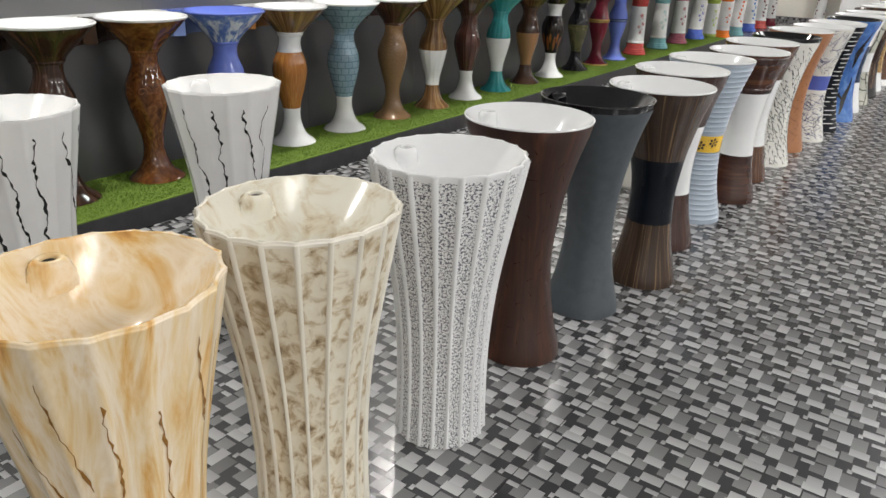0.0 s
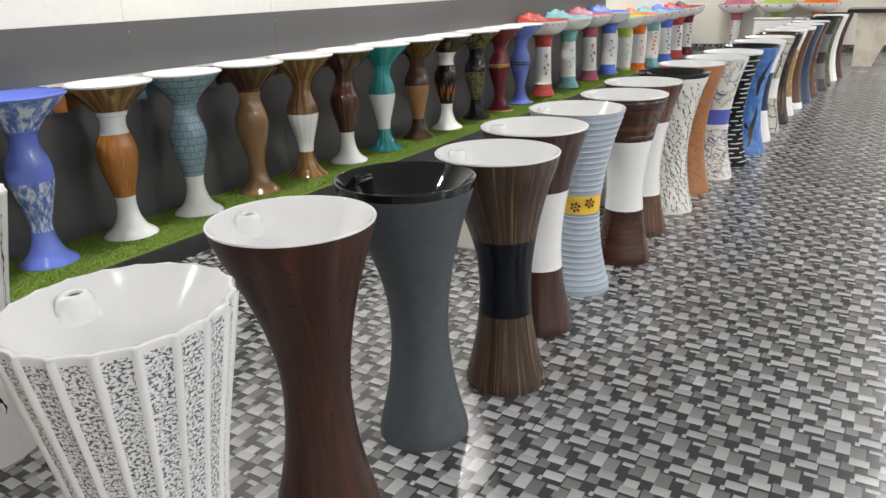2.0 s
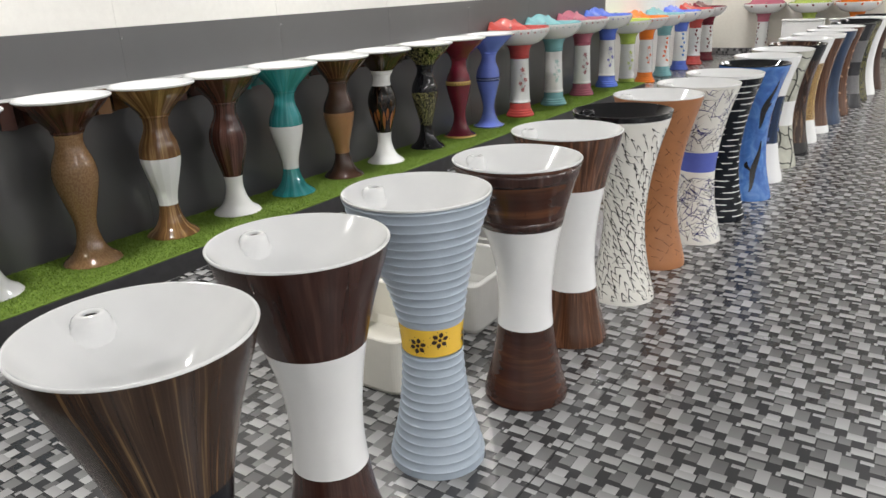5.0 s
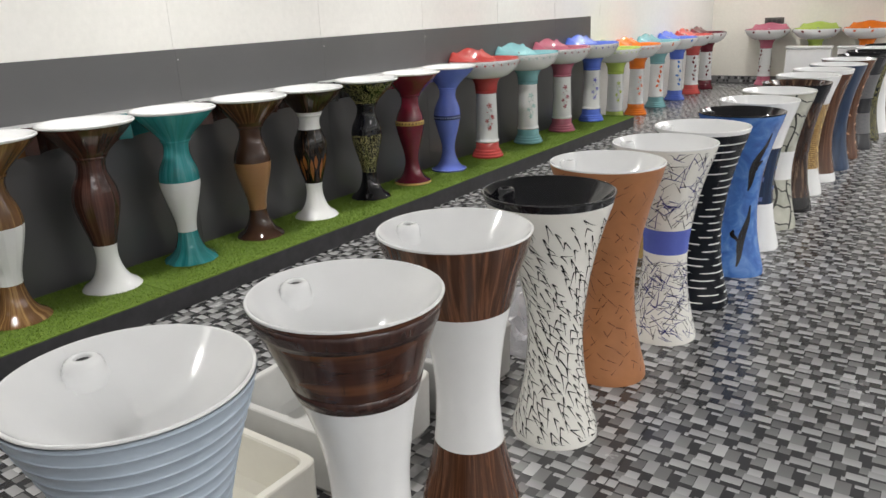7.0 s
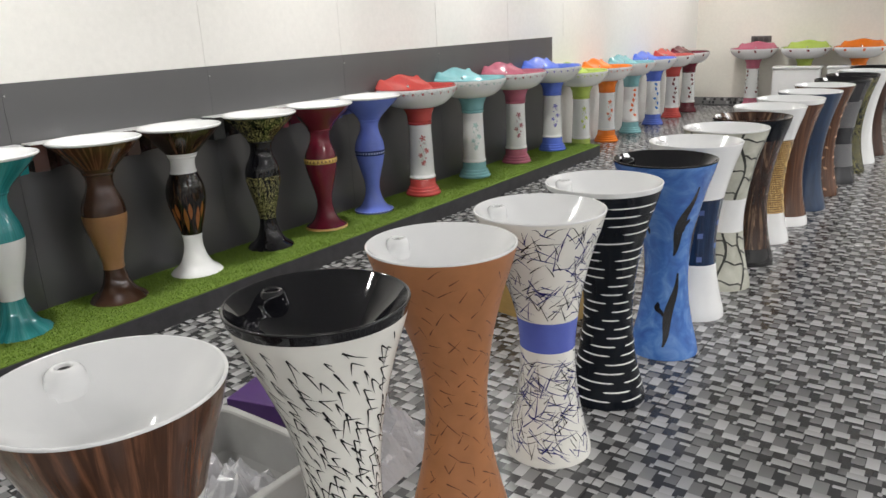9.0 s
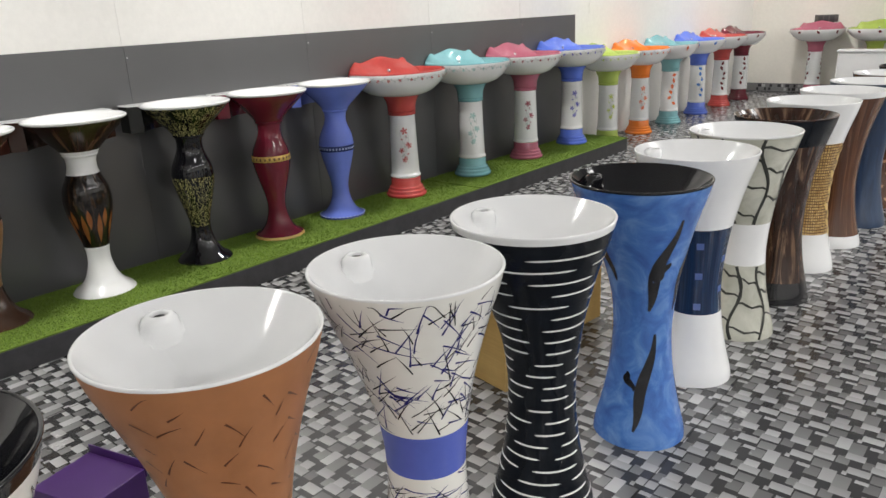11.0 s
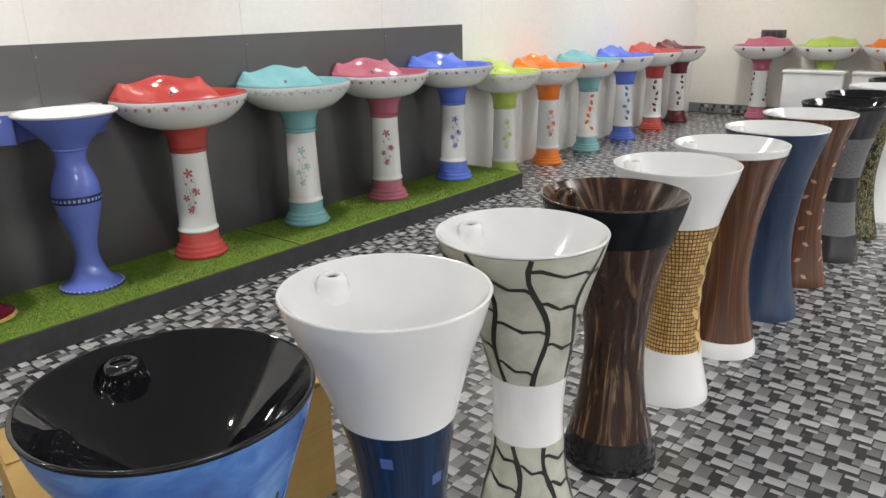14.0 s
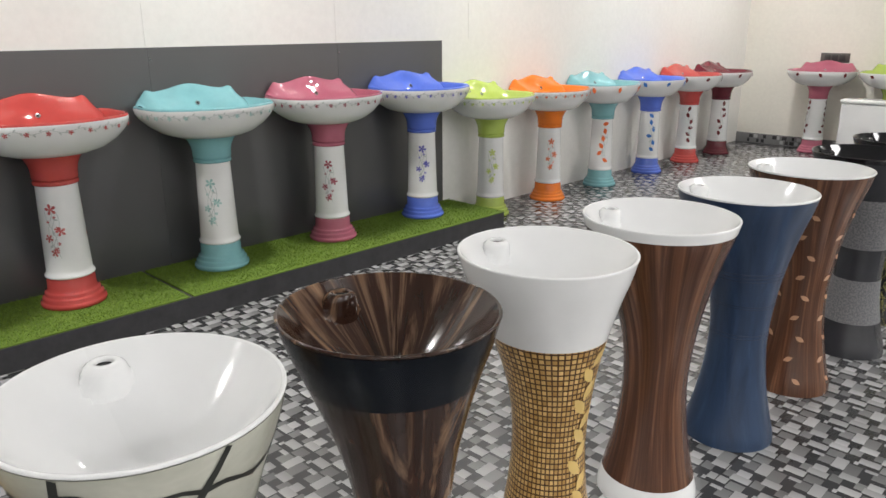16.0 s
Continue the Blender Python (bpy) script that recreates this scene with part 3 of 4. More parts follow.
JUNGLE = marble("black_gold_splash", [(0.42, (0.006, 0.008, 0.007)), (0.52, (0.012, 0.014, 0.010)), (0.56, (0.36, 0.33, 0.12)), (0.62, (0.01, 0.01, 0.008)), (1.0, (0.008, 0.01, 0.008))], 26, 1.6, 0.6, 0.12, 2.5, 3, 30)
LINE_WHITE = glaze("white_line", (0.80, 0.80, 0.78), 0.25, 0.03)

ROW = [(-1.045, 3.509), (-0.955, 3.932), (-1.038, 4.41), (-1.045, 4.882), (-0.983, 5.353), (-1.035, 5.845), (-1.002, 6.333), (-1.01, 6.824), (-0.947, 7.276), (-0.927, 7.731), (-0.881, 8.251), (-0.901, 8.732), (-0.893, 9.211), (-0.876, 9.675), (-0.891, 10.179), (-0.865, 10.659), (-0.83, 11.146), (-0.82, 11.673), (-0.765, 12.18), (-0.755, 12.68), (-0.725, 13.18), (-0.695, 13.65)]


def brush(body, seed, n, length, width, slope, spread, z0=0.01, z1=0.80, fork=False, keep=None, even=True):
    rnd = random.Random(seed)
    out = []
    golden = 0.618034
    for i_ in range(n):
        z = z0 + (z1 - z0) * ((i_ + rnd.random()) / n)
        a = -math.pi + 2 * math.pi * ((i_ * golden + rnd.uniform(-0.02, 0.02)) % 1.0 if even else rnd.random())
        if keep and keep[0] < z < keep[1]:
            continue
        for j in range(1 + fork):
            ang = rnd.gauss(slope if j == 0 else slope * 0.55, spread) + (rnd.choice((0, math.pi / 2.1)) if not fork and spread > 0.2 else 0)
            ln = length * rnd.uniform(0.5, 1.25) * (1 if j == 0 else 0.7)
            r = body.radius(z)
            bend = rnd.uniform(-0.35, 0.35)
            path, widths, aa, zz = [], [], a, z
            for i in range(5):
                path.append((aa, zz))
                widths.append(width * (1.0, 0.85, 0.6, 0.35, 0.08)[i] * rnd.uniform(0.7, 1.2))
                th = ang + bend * i / 4
                aa, zz = aa + ln / 4 * math.cos(th) / r, zz + ln / 4 * math.sin(th)
                zz = min(max(zz, z0), z1 + 0.012)
            if keep and any(keep[0] - 0.004 < p[1] < keep[1] + 0.004 for p in path):
                continue
            out.append(body.strip(path, widths, 0.0011))
    return joined(*out)


t, bd = basin(-1.072, 3.047, "dark brown wood-grained ceramic pedestal basin with white bowl", [(0, TOP, WENGE, "body")])
part("carved_relief", brush(bd, 41, 110, 0.03, 0.003, 0.5, 0.3, 0.03, 0.78), COFFEE, t, "fine carved relief strokes", kind="stuff")
basin(*ROW[0], "matt slate grey ceramic pedestal basin with glossy black bowl", [(0, TOP, SLATE, "body")], BLACK, BLACK, 0.024)
t, bd = basin(*ROW[1], "brown and gold striped pedestal basin with black waist band", [(0, 0.279, ZEBRANO, "foot"), (0.279, 0.561, INK, "waist_band"), (0.561, TOP, ZEBRANO, "upper_body")])
basin(*ROW[2], "coffee brown pedestal basin with white waist and bowl", [(0, 0.271, COFFEE, "foot"), (0.271, 0.605, WHITE, "waist_band"), (0.605, TOP, COFFEE, "upper_body")])

# grey-blue basin with turned ridges and a yellow band
t, bd = basin(*ROW[3], "grey-blue ridged ceramic pedestal basin with yellow paw-print band", [(0.382, 0.470, YELLOW, "yellow_band")])
for z0, z1, name in ((0.0, 0.382, "foot"), (0.470, TOP - 0.004, "upper_body")):
    rz, z = [], z0
    while z < z1 - 1e-4:
        for f_, g in ((0.0, 0.0), (0.55, 0.0004), (0.82, 0.0010), (0.88, 0.0026), (0.95, 0.0026), (0.985, 0.0004)):
            zz = min(z + f_ * 0.0265, z1)
            rz.append((bd.radius(zz) + g, zz))
        z += 0.0265
    rz.append((bd.radius(z1), z1))
    part(name, bd.turned(rz), SKY, t)
for a, dz in ((-2.5, 0.006), (-1.42, -0.008), (-0.72, 0.010), (0.4, -0.006), (1.6, 0.004)):
    z = 0.426 + dz
    toes = [bd.blob(a + 0.017 * math.cos(q) / 0.092, z + 0.017 * math.sin(q), leaf(0.019, 0.0135, q), 0.0016) for q in (0.3, 1.35, 2.4, 3.45, 4.5, 5.5)]
    dots = [bd.blob(a + 0.030 * math.cos(q * 0.9) / 0.092, z + 0.028 * math.sin(q * 0.9), petals(2, 0.0012, 0.0016)) for q in range(7)]
    part("paw_print", joined(bd.blob(a, z, petals(3, 0.005, 0.006)), *toes, *dots), PAW, t)

for i, low, high, mat, lab in ((4, 0.274, 0.635, CHESTNUT, "chestnut brown banded wood-grain pedestal basin with white waist"), (5, 0.225, 0.641, TEAK, "teak brown wood-grain pedestal basin with tall white waist")):
    t, bd = basin(*ROW[i], lab, [(0, low, mat, "foot"), (low, high, WHITE, "waist_band"), (high, TOP, mat, "upper_body")])
    if i == 4:
        part("dark_edge_band", bd.section(0.795, 0.838, 0.0012), COFFEE, t)
        part("dark_edge_band", bd.section(0.635, 0.668, 0.0012), COFFEE, t)
        part("grain_paint", brush(bd, 5, 40, 0.06, 0.0018, 1.4, 0.15, 0.675, 0.785), COFFEE, t, kind="stuff")
t, bd = basin(*ROW[6], "off-white pedestal basin with black brush ticks and black bowl", [(0, TOP, OFFWHITE, "body")], BLACK, BLACK, 0.024)
part("brush_paint", brush(bd, 11, 540, 0.056, 0.0046, -1.2, 0.26, 0.02, 0.81, True), STROKE, t, "black forked brush strokes", kind="stuff")
t, bd = basin(*ROW[7], "terracotta orange pedestal basin with faint brown brush ticks", [(0, TOP, RUST, "body")])
part("brush_paint", brush(bd, 12, 300, 0.042, 0.0040, -0.75, 0.25, 0.03, 0.825, False), BROWN_STROKE, t, "small dark brown strokes", kind="stuff")
t, bd = basin(*ROW[8], "white pedestal basin with navy ink scratches and blue waist band", [(0, 0.391, OFFWHITE, "foot"), (0.391, 0.499, BLUE_BAND, "waist_band"), (0.499, TOP, OFFWHITE, "upper_body")])
part("ink_paint", brush(bd, 13, 560, 0.085, 0.0044, -0.45, 0.24, 0.02, 0.825, False, (0.391, 0.499), False), NAVY_STROKE, t, "thin crossing navy strokes", kind="stuff")
part("ink_paint", brush(bd, 14, 420, 0.075, 0.0034, 0.5, 0.28, 0.02, 0.825, False, (0.391, 0.499), False), STROKE, t, "thin crossing black strokes", kind="stuff")

t, bd = basin(*ROW[9], "black ceramic pedestal basin with broken white rings and white bowl", [(0, TOP, INK, "body")], WHITE, WHITE, 0.018)
rnd = random.Random(4)
z, k = 0.035, 0
while z < 0.81:
    a = -math.pi + (k % 3) * 0.5
    while a < math.pi - 0.4:
        ln = rnd.uniform(0.7, 1.3)
        part("white_line", bd.strip([(a + ln * i / 10, z) for i in range(11)], [0.001] + [0.0052] * 9 + [0.001], 0.0014), LINE_WHITE, t)
        a += ln + rnd.uniform(0.25, 0.6)
    z, k = z + 0.0345, k + 1

t, bd = basin(*ROW[10], "azure blue mottled pedestal basin with black leaf strokes and black bowl", [(0, TOP, AZURE, "body")], BLACK, None, 0.006)
for a0, z0, a1, z1, w in ((-0.42, 0.76, -1.02, 0.46, 0.038), (-0.80, 0.56, -0.52, 0.62, 0.026), (-2.1, 0.79, -1.95, 0.55, 0.03), (-0.72, 0.38, -1.32, 0.06, 0.036), (-1.34, 0.19, -1.62, 0.25, 0.024),
                          (0.3, 0.72, -0.1, 0.45, 0.026), (0.9, 0.3, 0.5, 0.08, 0.034), (-2.6, 0.42, -2.9, 0.2, 0.03)):
    n = 12
    path = [(a0 + (a1 - a0) * i / n + 0.06 * math.sin(i * 0.7), z0 + (z1 - z0) * i / n) for i in range(n + 1)]
    part("leaf_stroke", bd.strip(path, [w * (0.15 + 0.85 * math.sin(math.pi * min(1, (i + 0.8) / (n + 1)) ** 1.3)) for i in range(n + 1)], 0.0014), STROKE, t)

t, bd = basin(*ROW[11], "white pedestal basin with navy waist and pale blue squares", [(0, 0.268, WHITE, "foot"), (0.268, 0.593, NAVY, "waist_band"), (0.593, TOP, WHITE, "upper_body")])
for k in range(5):
    for a in ((-2.35, -0.2, 1.7) if k % 2 else (-1.1, 0.7, 2.7)):
        s = 0.0125
        part("pale_square", bd.blob(a + 0.12 * (k % 2), 0.30 + 0.058 * k, [(-s, -s), (s, -s), (s, s), (-s, s)]), NAVY_DOT, t)

t, bd = basin(*ROW[12], "sage stone pedestal basin with black crack lines and white waist", [(0, 0.311, STONE, "foot"), (0.311, 0.488, WHITE, "waist_band"), (0.488, TOP, STONE, "upper_body")], WHITE, WHITE, 0.006)
rnd = random.Random(9)
for z0, z1, n in ((0.005, 0.309, 7), (0.490, 0.845, 8)):
    cols = []
    for k in range(n):
        a, path = -math.pi + 2 * math.pi * k / n, []
        for i in range(13):
            path.append((a + 0.16 * math.sin(i * 0.55 + k * 1.7), z0 + (z1 - z0) * i / 12))
        cols.append(path)
        part("crack_line", bd.strip(path, [0.0145 * rnd.uniform(0.7, 1.1) for _ in path], 0.0014), CRACK, t)
    for k in range(n):
        for i in range(2, 12, 4):
            i = min(11, i + (k % 2) * 2)
            a0, zz = cols[k][i]
            a1, z2 = cols[(k + 1) % n][max(1, i - 1)]
            a1 += 2 * math.pi if k == n - 1 else 0
            path = [(a0 + (a1 - a0) * j / 6, zz + (z2 - zz) * j / 6 + 0.006 * math.sin(j * 1.6)) for j in range(7)]
            part("crack_line", bd.strip(path, [0.010 * rnd.uniform(0.7, 1.1) for _ in path], 0.0015), CRACK, t)

basin(*ROW[13], "walnut swirl pedestal basin with black collar, foot and walnut bowl", [(0, 0.10, BLACK, "foot"), (0.10, 0.732, WALNUT, "body"), (0.732, TOP, INK, "collar")], WALNUT, WALNUT, 0.006)
t, bd = basin(*ROW[14], "white pedestal basin with gold check waist and leaf garland", [(0, 0.191, WHITE, "foot"), (0.191, 0.657, GOLD_GRID, "waist"), (0.657, TOP, WHITE, "upper_body")])
for a0 in (-0.06, 2.8):
    part("garland_stem", bd.strip([(a0 + 0.1 * math.sin(i * 0.8), 0.192 + 0.462 * i / 20) for i in range(21)], 0.006, 0.0016), GOLD_EDGE, t)
    for k in range(11):
        s = -1 if k % 2 else 1
        part("leaf", bd.blob(a0 + 0.06 * math.sin(k * 1.5) + s * 0.10, 0.205 + 0.042 * k, leaf(0.060, 0.028, 0.9 if s > 0 else 2.2), 0.0030), GOLD_LEAF, t)
basin(*ROW[15], "rosewood brown pedestal basin with white rim and foot", [(0, 0.066, WHITE, "foot"), (0.066, TOP, ROSEWOOD, "body")], WHITE, WHITE, 0.028)
t, bd = basin(*ROW[16], "denim blue brushed pedestal basin with fine rings", [(0, TOP, DENIM, "body")])
for z in (0.378, 0.390, 0.485, 0.493, 0.582, 0.594, 0.607):
    part("ring_line", bd.section(z, z + 0.003, 0.0008), DENIM_LINE, t)
t, bd = basin(*ROW[17], "reddish brown pedestal basin with tan painted leaves", [(0, TOP, ROSEWOOD, "body")])
for k in range(9):
    for a in (-2.3, -1.2, -0.15, 0.9, 2.0):
        part("leaf", bd.blob(a + 0.14 * (-1) ** k, 0.06 + 0.08 * k, leaf(0.036, 0.018, 0.5 if k % 2 else 2.6)), TAN_LEAF, t)
basin(*ROW[18], "grey stucco pedestal basin with charcoal bands and black bowl", [(0, 0.144, CHARCOAL, "foot"), (0.144, 0.329, GREY_STUCCO, "grey_band"), (0.329, 0.465, CHARCOAL, "dark_band"), (0.465, 0.68, GREY_STUCCO, "grey_band"), (0.68, TOP, CHARCOAL, "collar")], BLACK, BLACK, 0.02)
basin(*ROW[19], "black pedestal basin with gold splash pattern and black bowl", [(0, TOP, JUNGLE, "body")], BLACK, BLACK, 0.02)
basin(*ROW[20], "plain white glazed ceramic pedestal basin", [(0, TOP, WHITE, "body")])
basin(*ROW[21], "dark brown matt ceramic pedestal basin", [(0, TOP, WENGE, "body")], BLACK)

# ---- vase-shaped basins on the grass ----
VASE = [(0.147, 0.0), (0.143, 0.012), (0.104, 0.035), (0.076, 0.075), (0.058, 0.13), (0.053, 0.18), (0.060, 0.235), (0.083, 0.32), (0.103, 0.40), (0.109, 0.45),
        (0.101, 0.51), (0.080, 0.56), (0.067, 0.60), (0.068, 0.645), (0.088, 0.685), (0.135, 0.735), (0.190, 0.79), (0.222, 0.83)]
G_Z = G_TOP + 0.010


def prism(outline, z0, z1):
    n = len(outline)
    verts = [(x, y, z0) for x, y in outline] + [(x, y, z1) for x, y in outline]
    faces = [tuple(range(n))[::-1], tuple(range(n, 2 * n))] + [(i, (i + 1) % n, n + (i + 1) % n, n + i) for i in range(n)]
    return verts, faces, None


def vase_basin(y, label, sections, slab_mat, inside=None, flutes=0, deep=0.0, foot_flutes=0, x=-3.41):
    """A vase-shaped pedestal basin that stands against the wall."""
    thing = base_empty("vase_basin", pose(x, y, G_Z) @ Matrix.Diagonal((1, 1, 1.018, 1)), label, "basin", "vase basins on the grass")
    back = WALL_X + 0.016 - x
    for z0, z1, mat, name in sections:
        bd = Body(VASE, flutes if z0 > 0.1 else foot_flutes, deep, back, lean=-0.03)
        part(name, bd.section(z0, min(z1, 0.822)), mat, thing)
    bd = Body(VASE, 0, 0, back, lean=-0.03)
    r = 0.222
    for z0, z1, mat, name in sections:
        if z0 <= 0.663 < z1:
            part("neck_ring", bd.section(0.655, 0.669, 0.0032), mat, thing)
    inner = inside or WHITE
    part("rim", bd.turned([(r - 0.005, 0.820), (r + 0.003, 0.826), (r + 0.003, 0.832), (r - 0.003, 0.836), (r - 0.010, 0.832)]), inner, thing)
    bowl = Body(VASE, 0, 0, back + 0.012)
    part("bowl", bowl.turned([(r - 0.009, 0.832), (r - 0.02, 0.822), (r - 0.05, 0.792), (r - 0.09, 0.76), (r - 0.15, 0.735), (0.0, 0.73)]), inner, thing)
    # the slab by which it meets the wall
    arc = [(0.214 * math.cos(q), 0.214 * math.sin(q)) for q in (math.pi * (0.66 + 0.68 * i / 16) for i in range(17))]
    outline = [(back, 0.245), (back, -0.245), (-0.135, -0.245)] + arc[::-1] + [(-0.135, 0.245)]
    part("back_slab", prism(outline, 0.70, 0.829), slab_mat, thing, smooth=False)
    part("slab_top", prism(outline, 0.829, 0.834), inner, thing, smooth=False)
    return thing, Body(VASE, 0, 0, back, lean=-0.03)


def S(*cuts):
    """Sections from (top, material, name) rows, foot first."""
    out, z = [], 0.0
    for top, mat, name in cuts:
        out.append((z, top, mat, name))
        z = top
    return out


UMBER = wood("umber_glaze", (0.030, 0.014, 0.009), (0.12, 0.060, 0.035), 30, 3, 0.12)
AMBER = marble("amber_treacle", [(0.3, (0.045, 0.014, 0.005)), (0.55, (0.17, 0.060, 0.016)), (0.75, (0.34, 0.15, 0.045))], 16, 1, 1, 0.07, 1.5, 6)
CORN = glaze("cornflower_glaze", (0.135, 0.195, 0.62), 0.08, 0.08)
CORN_DAB = marble("cornflower_dabs", [(0.40, (0.10, 0.17, 0.48)), (0.5, (0.22, 0.30, 0.55)), (0.58, (0.62, 0.66, 0.74)), (0.8, (0.70, 0.72, 0.78))], 22, 1.2, 0.8, 0.12, 0.3, 3)
OAK = wood("orange_oak", (0.26, 0.10, 0.02), (0.56, 0.27, 0.07), 80, 5, 0.12, 0.5, 0.2, 1.2)
BRICK_BLUE = grid("blue_brick_glaze", (0.20, 0.31, 0.38), (0.13, 0.22, 0.28), 0.062, 0.042, 0.004, 0.15, 0.5, (0.25, 0.36, 0.43))
TAN = speckle("tan_sand_glaze", (0.26, 0.155, 0.075), (0.19, 0.105, 0.05), 90, 0.5, 0.12)
GOLD_WOOD = wood("gold_wood", (0.11, 0.055, 0.022), (0.45, 0.28, 0.11), 34, 1.6, 0.12, 0.5, 0.2, 0.8)
MAHOG = wood("mahogany", (0.042, 0.016, 0.012), (0.17, 0.075, 0.055), 36, 1.5, 0.12, 0.5, 0.22, 0.6)
TEAL = wood("teal_glaze", (0.022, 0.19, 0.20), (0.12, 0.42, 0.43), 26, 2.0, 0.08, 0.5, 0.25, 0.4, relief=0.03)
CHOC = glaze("chocolate_glaze", (0.060, 0.028, 0.017), 0.07, 0.2)
CORK = speckle("cork_glaze", (0.37, 0.20, 0.09), (0.26, 0.125, 0.05), 200, 0.5, 0.3)
FEATHER = wood("feather_brown", (0.008, 0.006, 0.005), (0.10, 0.050, 0.022), 60, 12, 0.12, 0.55, 0.15, 1.0, 35)
FLAME = glaze("amber_petal", (0.30, 0.105, 0.03), 0.1, 0.3)
GOLD_FLECK = marble("gold_fleck", [(0.46, (0.006, 0.007, 0.006)), (0.53, (0.02, 0.02, 0.012)), (0.57, (0.55, 0.50, 0.20)), (0.63, (0.02, 0.02, 0.01)), (1.0, (0.006, 0.007, 0.006))], 62, 1.4, 0.6, 0.1, 1.8, 2, 35)
WINE = glaze("wine_red_glaze", (0.155, 0.014, 0.030), 0.07, 0.15)
GOLD_BAND = speckle("gold_band", (0.70, 0.48, 0.15), (0.52, 0.33, 0.09), 150, 0.5, 0.25)
PALE_BLUE = glaze("pale_blue_dot", (0.30, 0.38, 0.66), 0.2)
BLUE_EDGE = glaze("dark_blue_edge", (0.03, 0.045, 0.15), 0.2)

vase_basin(2.70, "dark umber glazed vase-shaped pedestal basin", S((0.83, UMBER, "body")), UMBER, WHITE)
t, bd = vase_basin(3.20, "amber brown treacle-glazed vase pedestal basin with scrollwork", S((0.83, AMBER, "body")), UMBER)
for k in range(8):
    a = -math.pi + k * math.pi / 4
    part("scroll", bd.strip([(a + (0.26 - 0.018 * i) * math.cos(i * 0.5), 0.47 + (0.026 - 0.0018 * i) * math.sin(i * 0.5)) for i in range(14)], 0.004, 0.002), FLAME, t)
vase_basin(3.715, "cornflower blue vase pedestal basin with dabbed pattern", S((0.165, CORN, "foot"), (0.42, CORN_DAB, "dabbed_band"), (0.665, CORN, "neck"), (0.83, CORN_DAB, "bowl_outside")), CORN_DAB, CORN)
vase_basin(4.21, "orange oak-grain vase pedestal basin with white foot and neck", S((0.22, WHITE, "foot"), (0.565, OAK, "belly"), (0.685, WHITE, "neck"), (0.83, GOLD_WOOD, "bowl_outside")), OAK)
vase_basin(4.70, "slate-blue brick-textured vase pedestal basin with white foot", S((0.225, WHITE, "foot"), (0.83, BRICK_BLUE, "body")), BRICK_BLUE)
vase_basin(5.225, "sandy tan glazed vase-shaped pedestal basin", S((0.66, TAN, "body"), (0.83, MAHOG, "bowl_outside")), MAHOG)
vase_basin(5.725, "gold wood-grain vase pedestal basin with white belly", S((0.17, GOLD_WOOD, "foot"), (0.44, WHITE, "belly"), (0.83, GOLD_WOOD, "neck")), GOLD_WOOD, None, 14, 0.03)
vase_basin(6.205, "fluted mahogany vase pedestal basin with white foot", S((0.225, WHITE, "foot"), (0.83, MAHOG, "body")), MAHOG, None, 14, 0.04)
vase_basin(6.695, "teal fluted vase pedestal basin with white belly", S((0.165, TEAL, "foot"), (0.45, WHITE, "belly"), (0.83, TEAL, "neck")), TEAL, None, 0, 0.04, 12)
t, bd = vase_basin(7.215, "chocolate and cork brown vase-shaped pedestal basin", S((0.165, CHOC, "foot"), (0.455, CORK, "belly"), (0.69, CHOC, "neck"), (0.83, TEAK, "bowl_outside")), MAHOG)
t, bd = vase_basin(7.711, "dark feathered brown vase pedestal basin with white foot and collar", S((0.225, WHITE, "foot"), (0.575, FEATHER, "belly"), (0.685, WHITE, "collar"), (0.83, WALNUT, "bowl_outside")), WALNUT)
for a in (-2.3, -1.55, -0.8, -0.05, 0.7, 1.6):
    for dz, tall in ((0.0, 0.15), (0.06, 0.10)):
        part("petal", bd.blob(a + dz * 5, 0.32 + dz * 0.8, leaf(tall, 0.024, math.pi / 2)), FLAME, t)
vase_basin(8.28, "glossy black vase pedestal basin with gold flecked belly", S((0.185, BLACK, "foot"), (0.455, GOLD_FLECK, "belly"), (0.665, BLACK, "neck"), (0.83, GOLD_FLECK, "bowl_outside")), GOLD_FLECK)
t, bd = vase_basin(8.795, "wine red vase pedestal basin with gold belt and foot edge", S((0.014, GOLD_BAND, "foot_edge"), (0.45, WINE, "lower_body"), (0.475, GOLD_BAND, "belt"), (0.83, WINE, "upper_body")), WINE)
part("belt_ridge", bd.section(0.446, 0.478, 0.0028), GOLD_BAND, t, "raised gold belt")
for k in range(26):
    part("belt_dot", bd.blob(-math.pi + k * 2 * math.pi / 26, 0.462, petals(2, 0.005, 0.008), 0.0042), GOLD_EDGE, t)
t, bd = vase_basin(9.305, "cornflower blue vase pedestal basin with dark dotted belt", S((0.012, BLUE_EDGE, "foot_edge"), (0.83, CORN, "body")), CORN)
part("belt", bd.section(0.418, 0.452, 0.0018), BLUE_EDGE, t, "dark blue raised belt")
for z in (0.412, 0.453):
    part("belt_line", bd.section(z, z + 0.005, 0.0028), CORN, t)
for k in range(34):
    part("belt_dot", bd.blob(-math.pi + k * 2 * math.pi / 34, 0.435, petals(2, 0.0055, 0.0075), 0.0030), PALE_BLUE, t)
for k in range(36):
    a_ = -math.pi + k * 2 * math.pi / 36
    part("foot_dot", Body([(0.005, 0), (0.005, 1)]).turned([(0.0062, 0.0), (0.0055, 0.004), (0.0, 0.0055)], 8), PALE_BLUE, t).matrix_basis = pose(0.142 * math.cos(a_) - 0.03, 0.142 * math.sin(a_), 0.010)


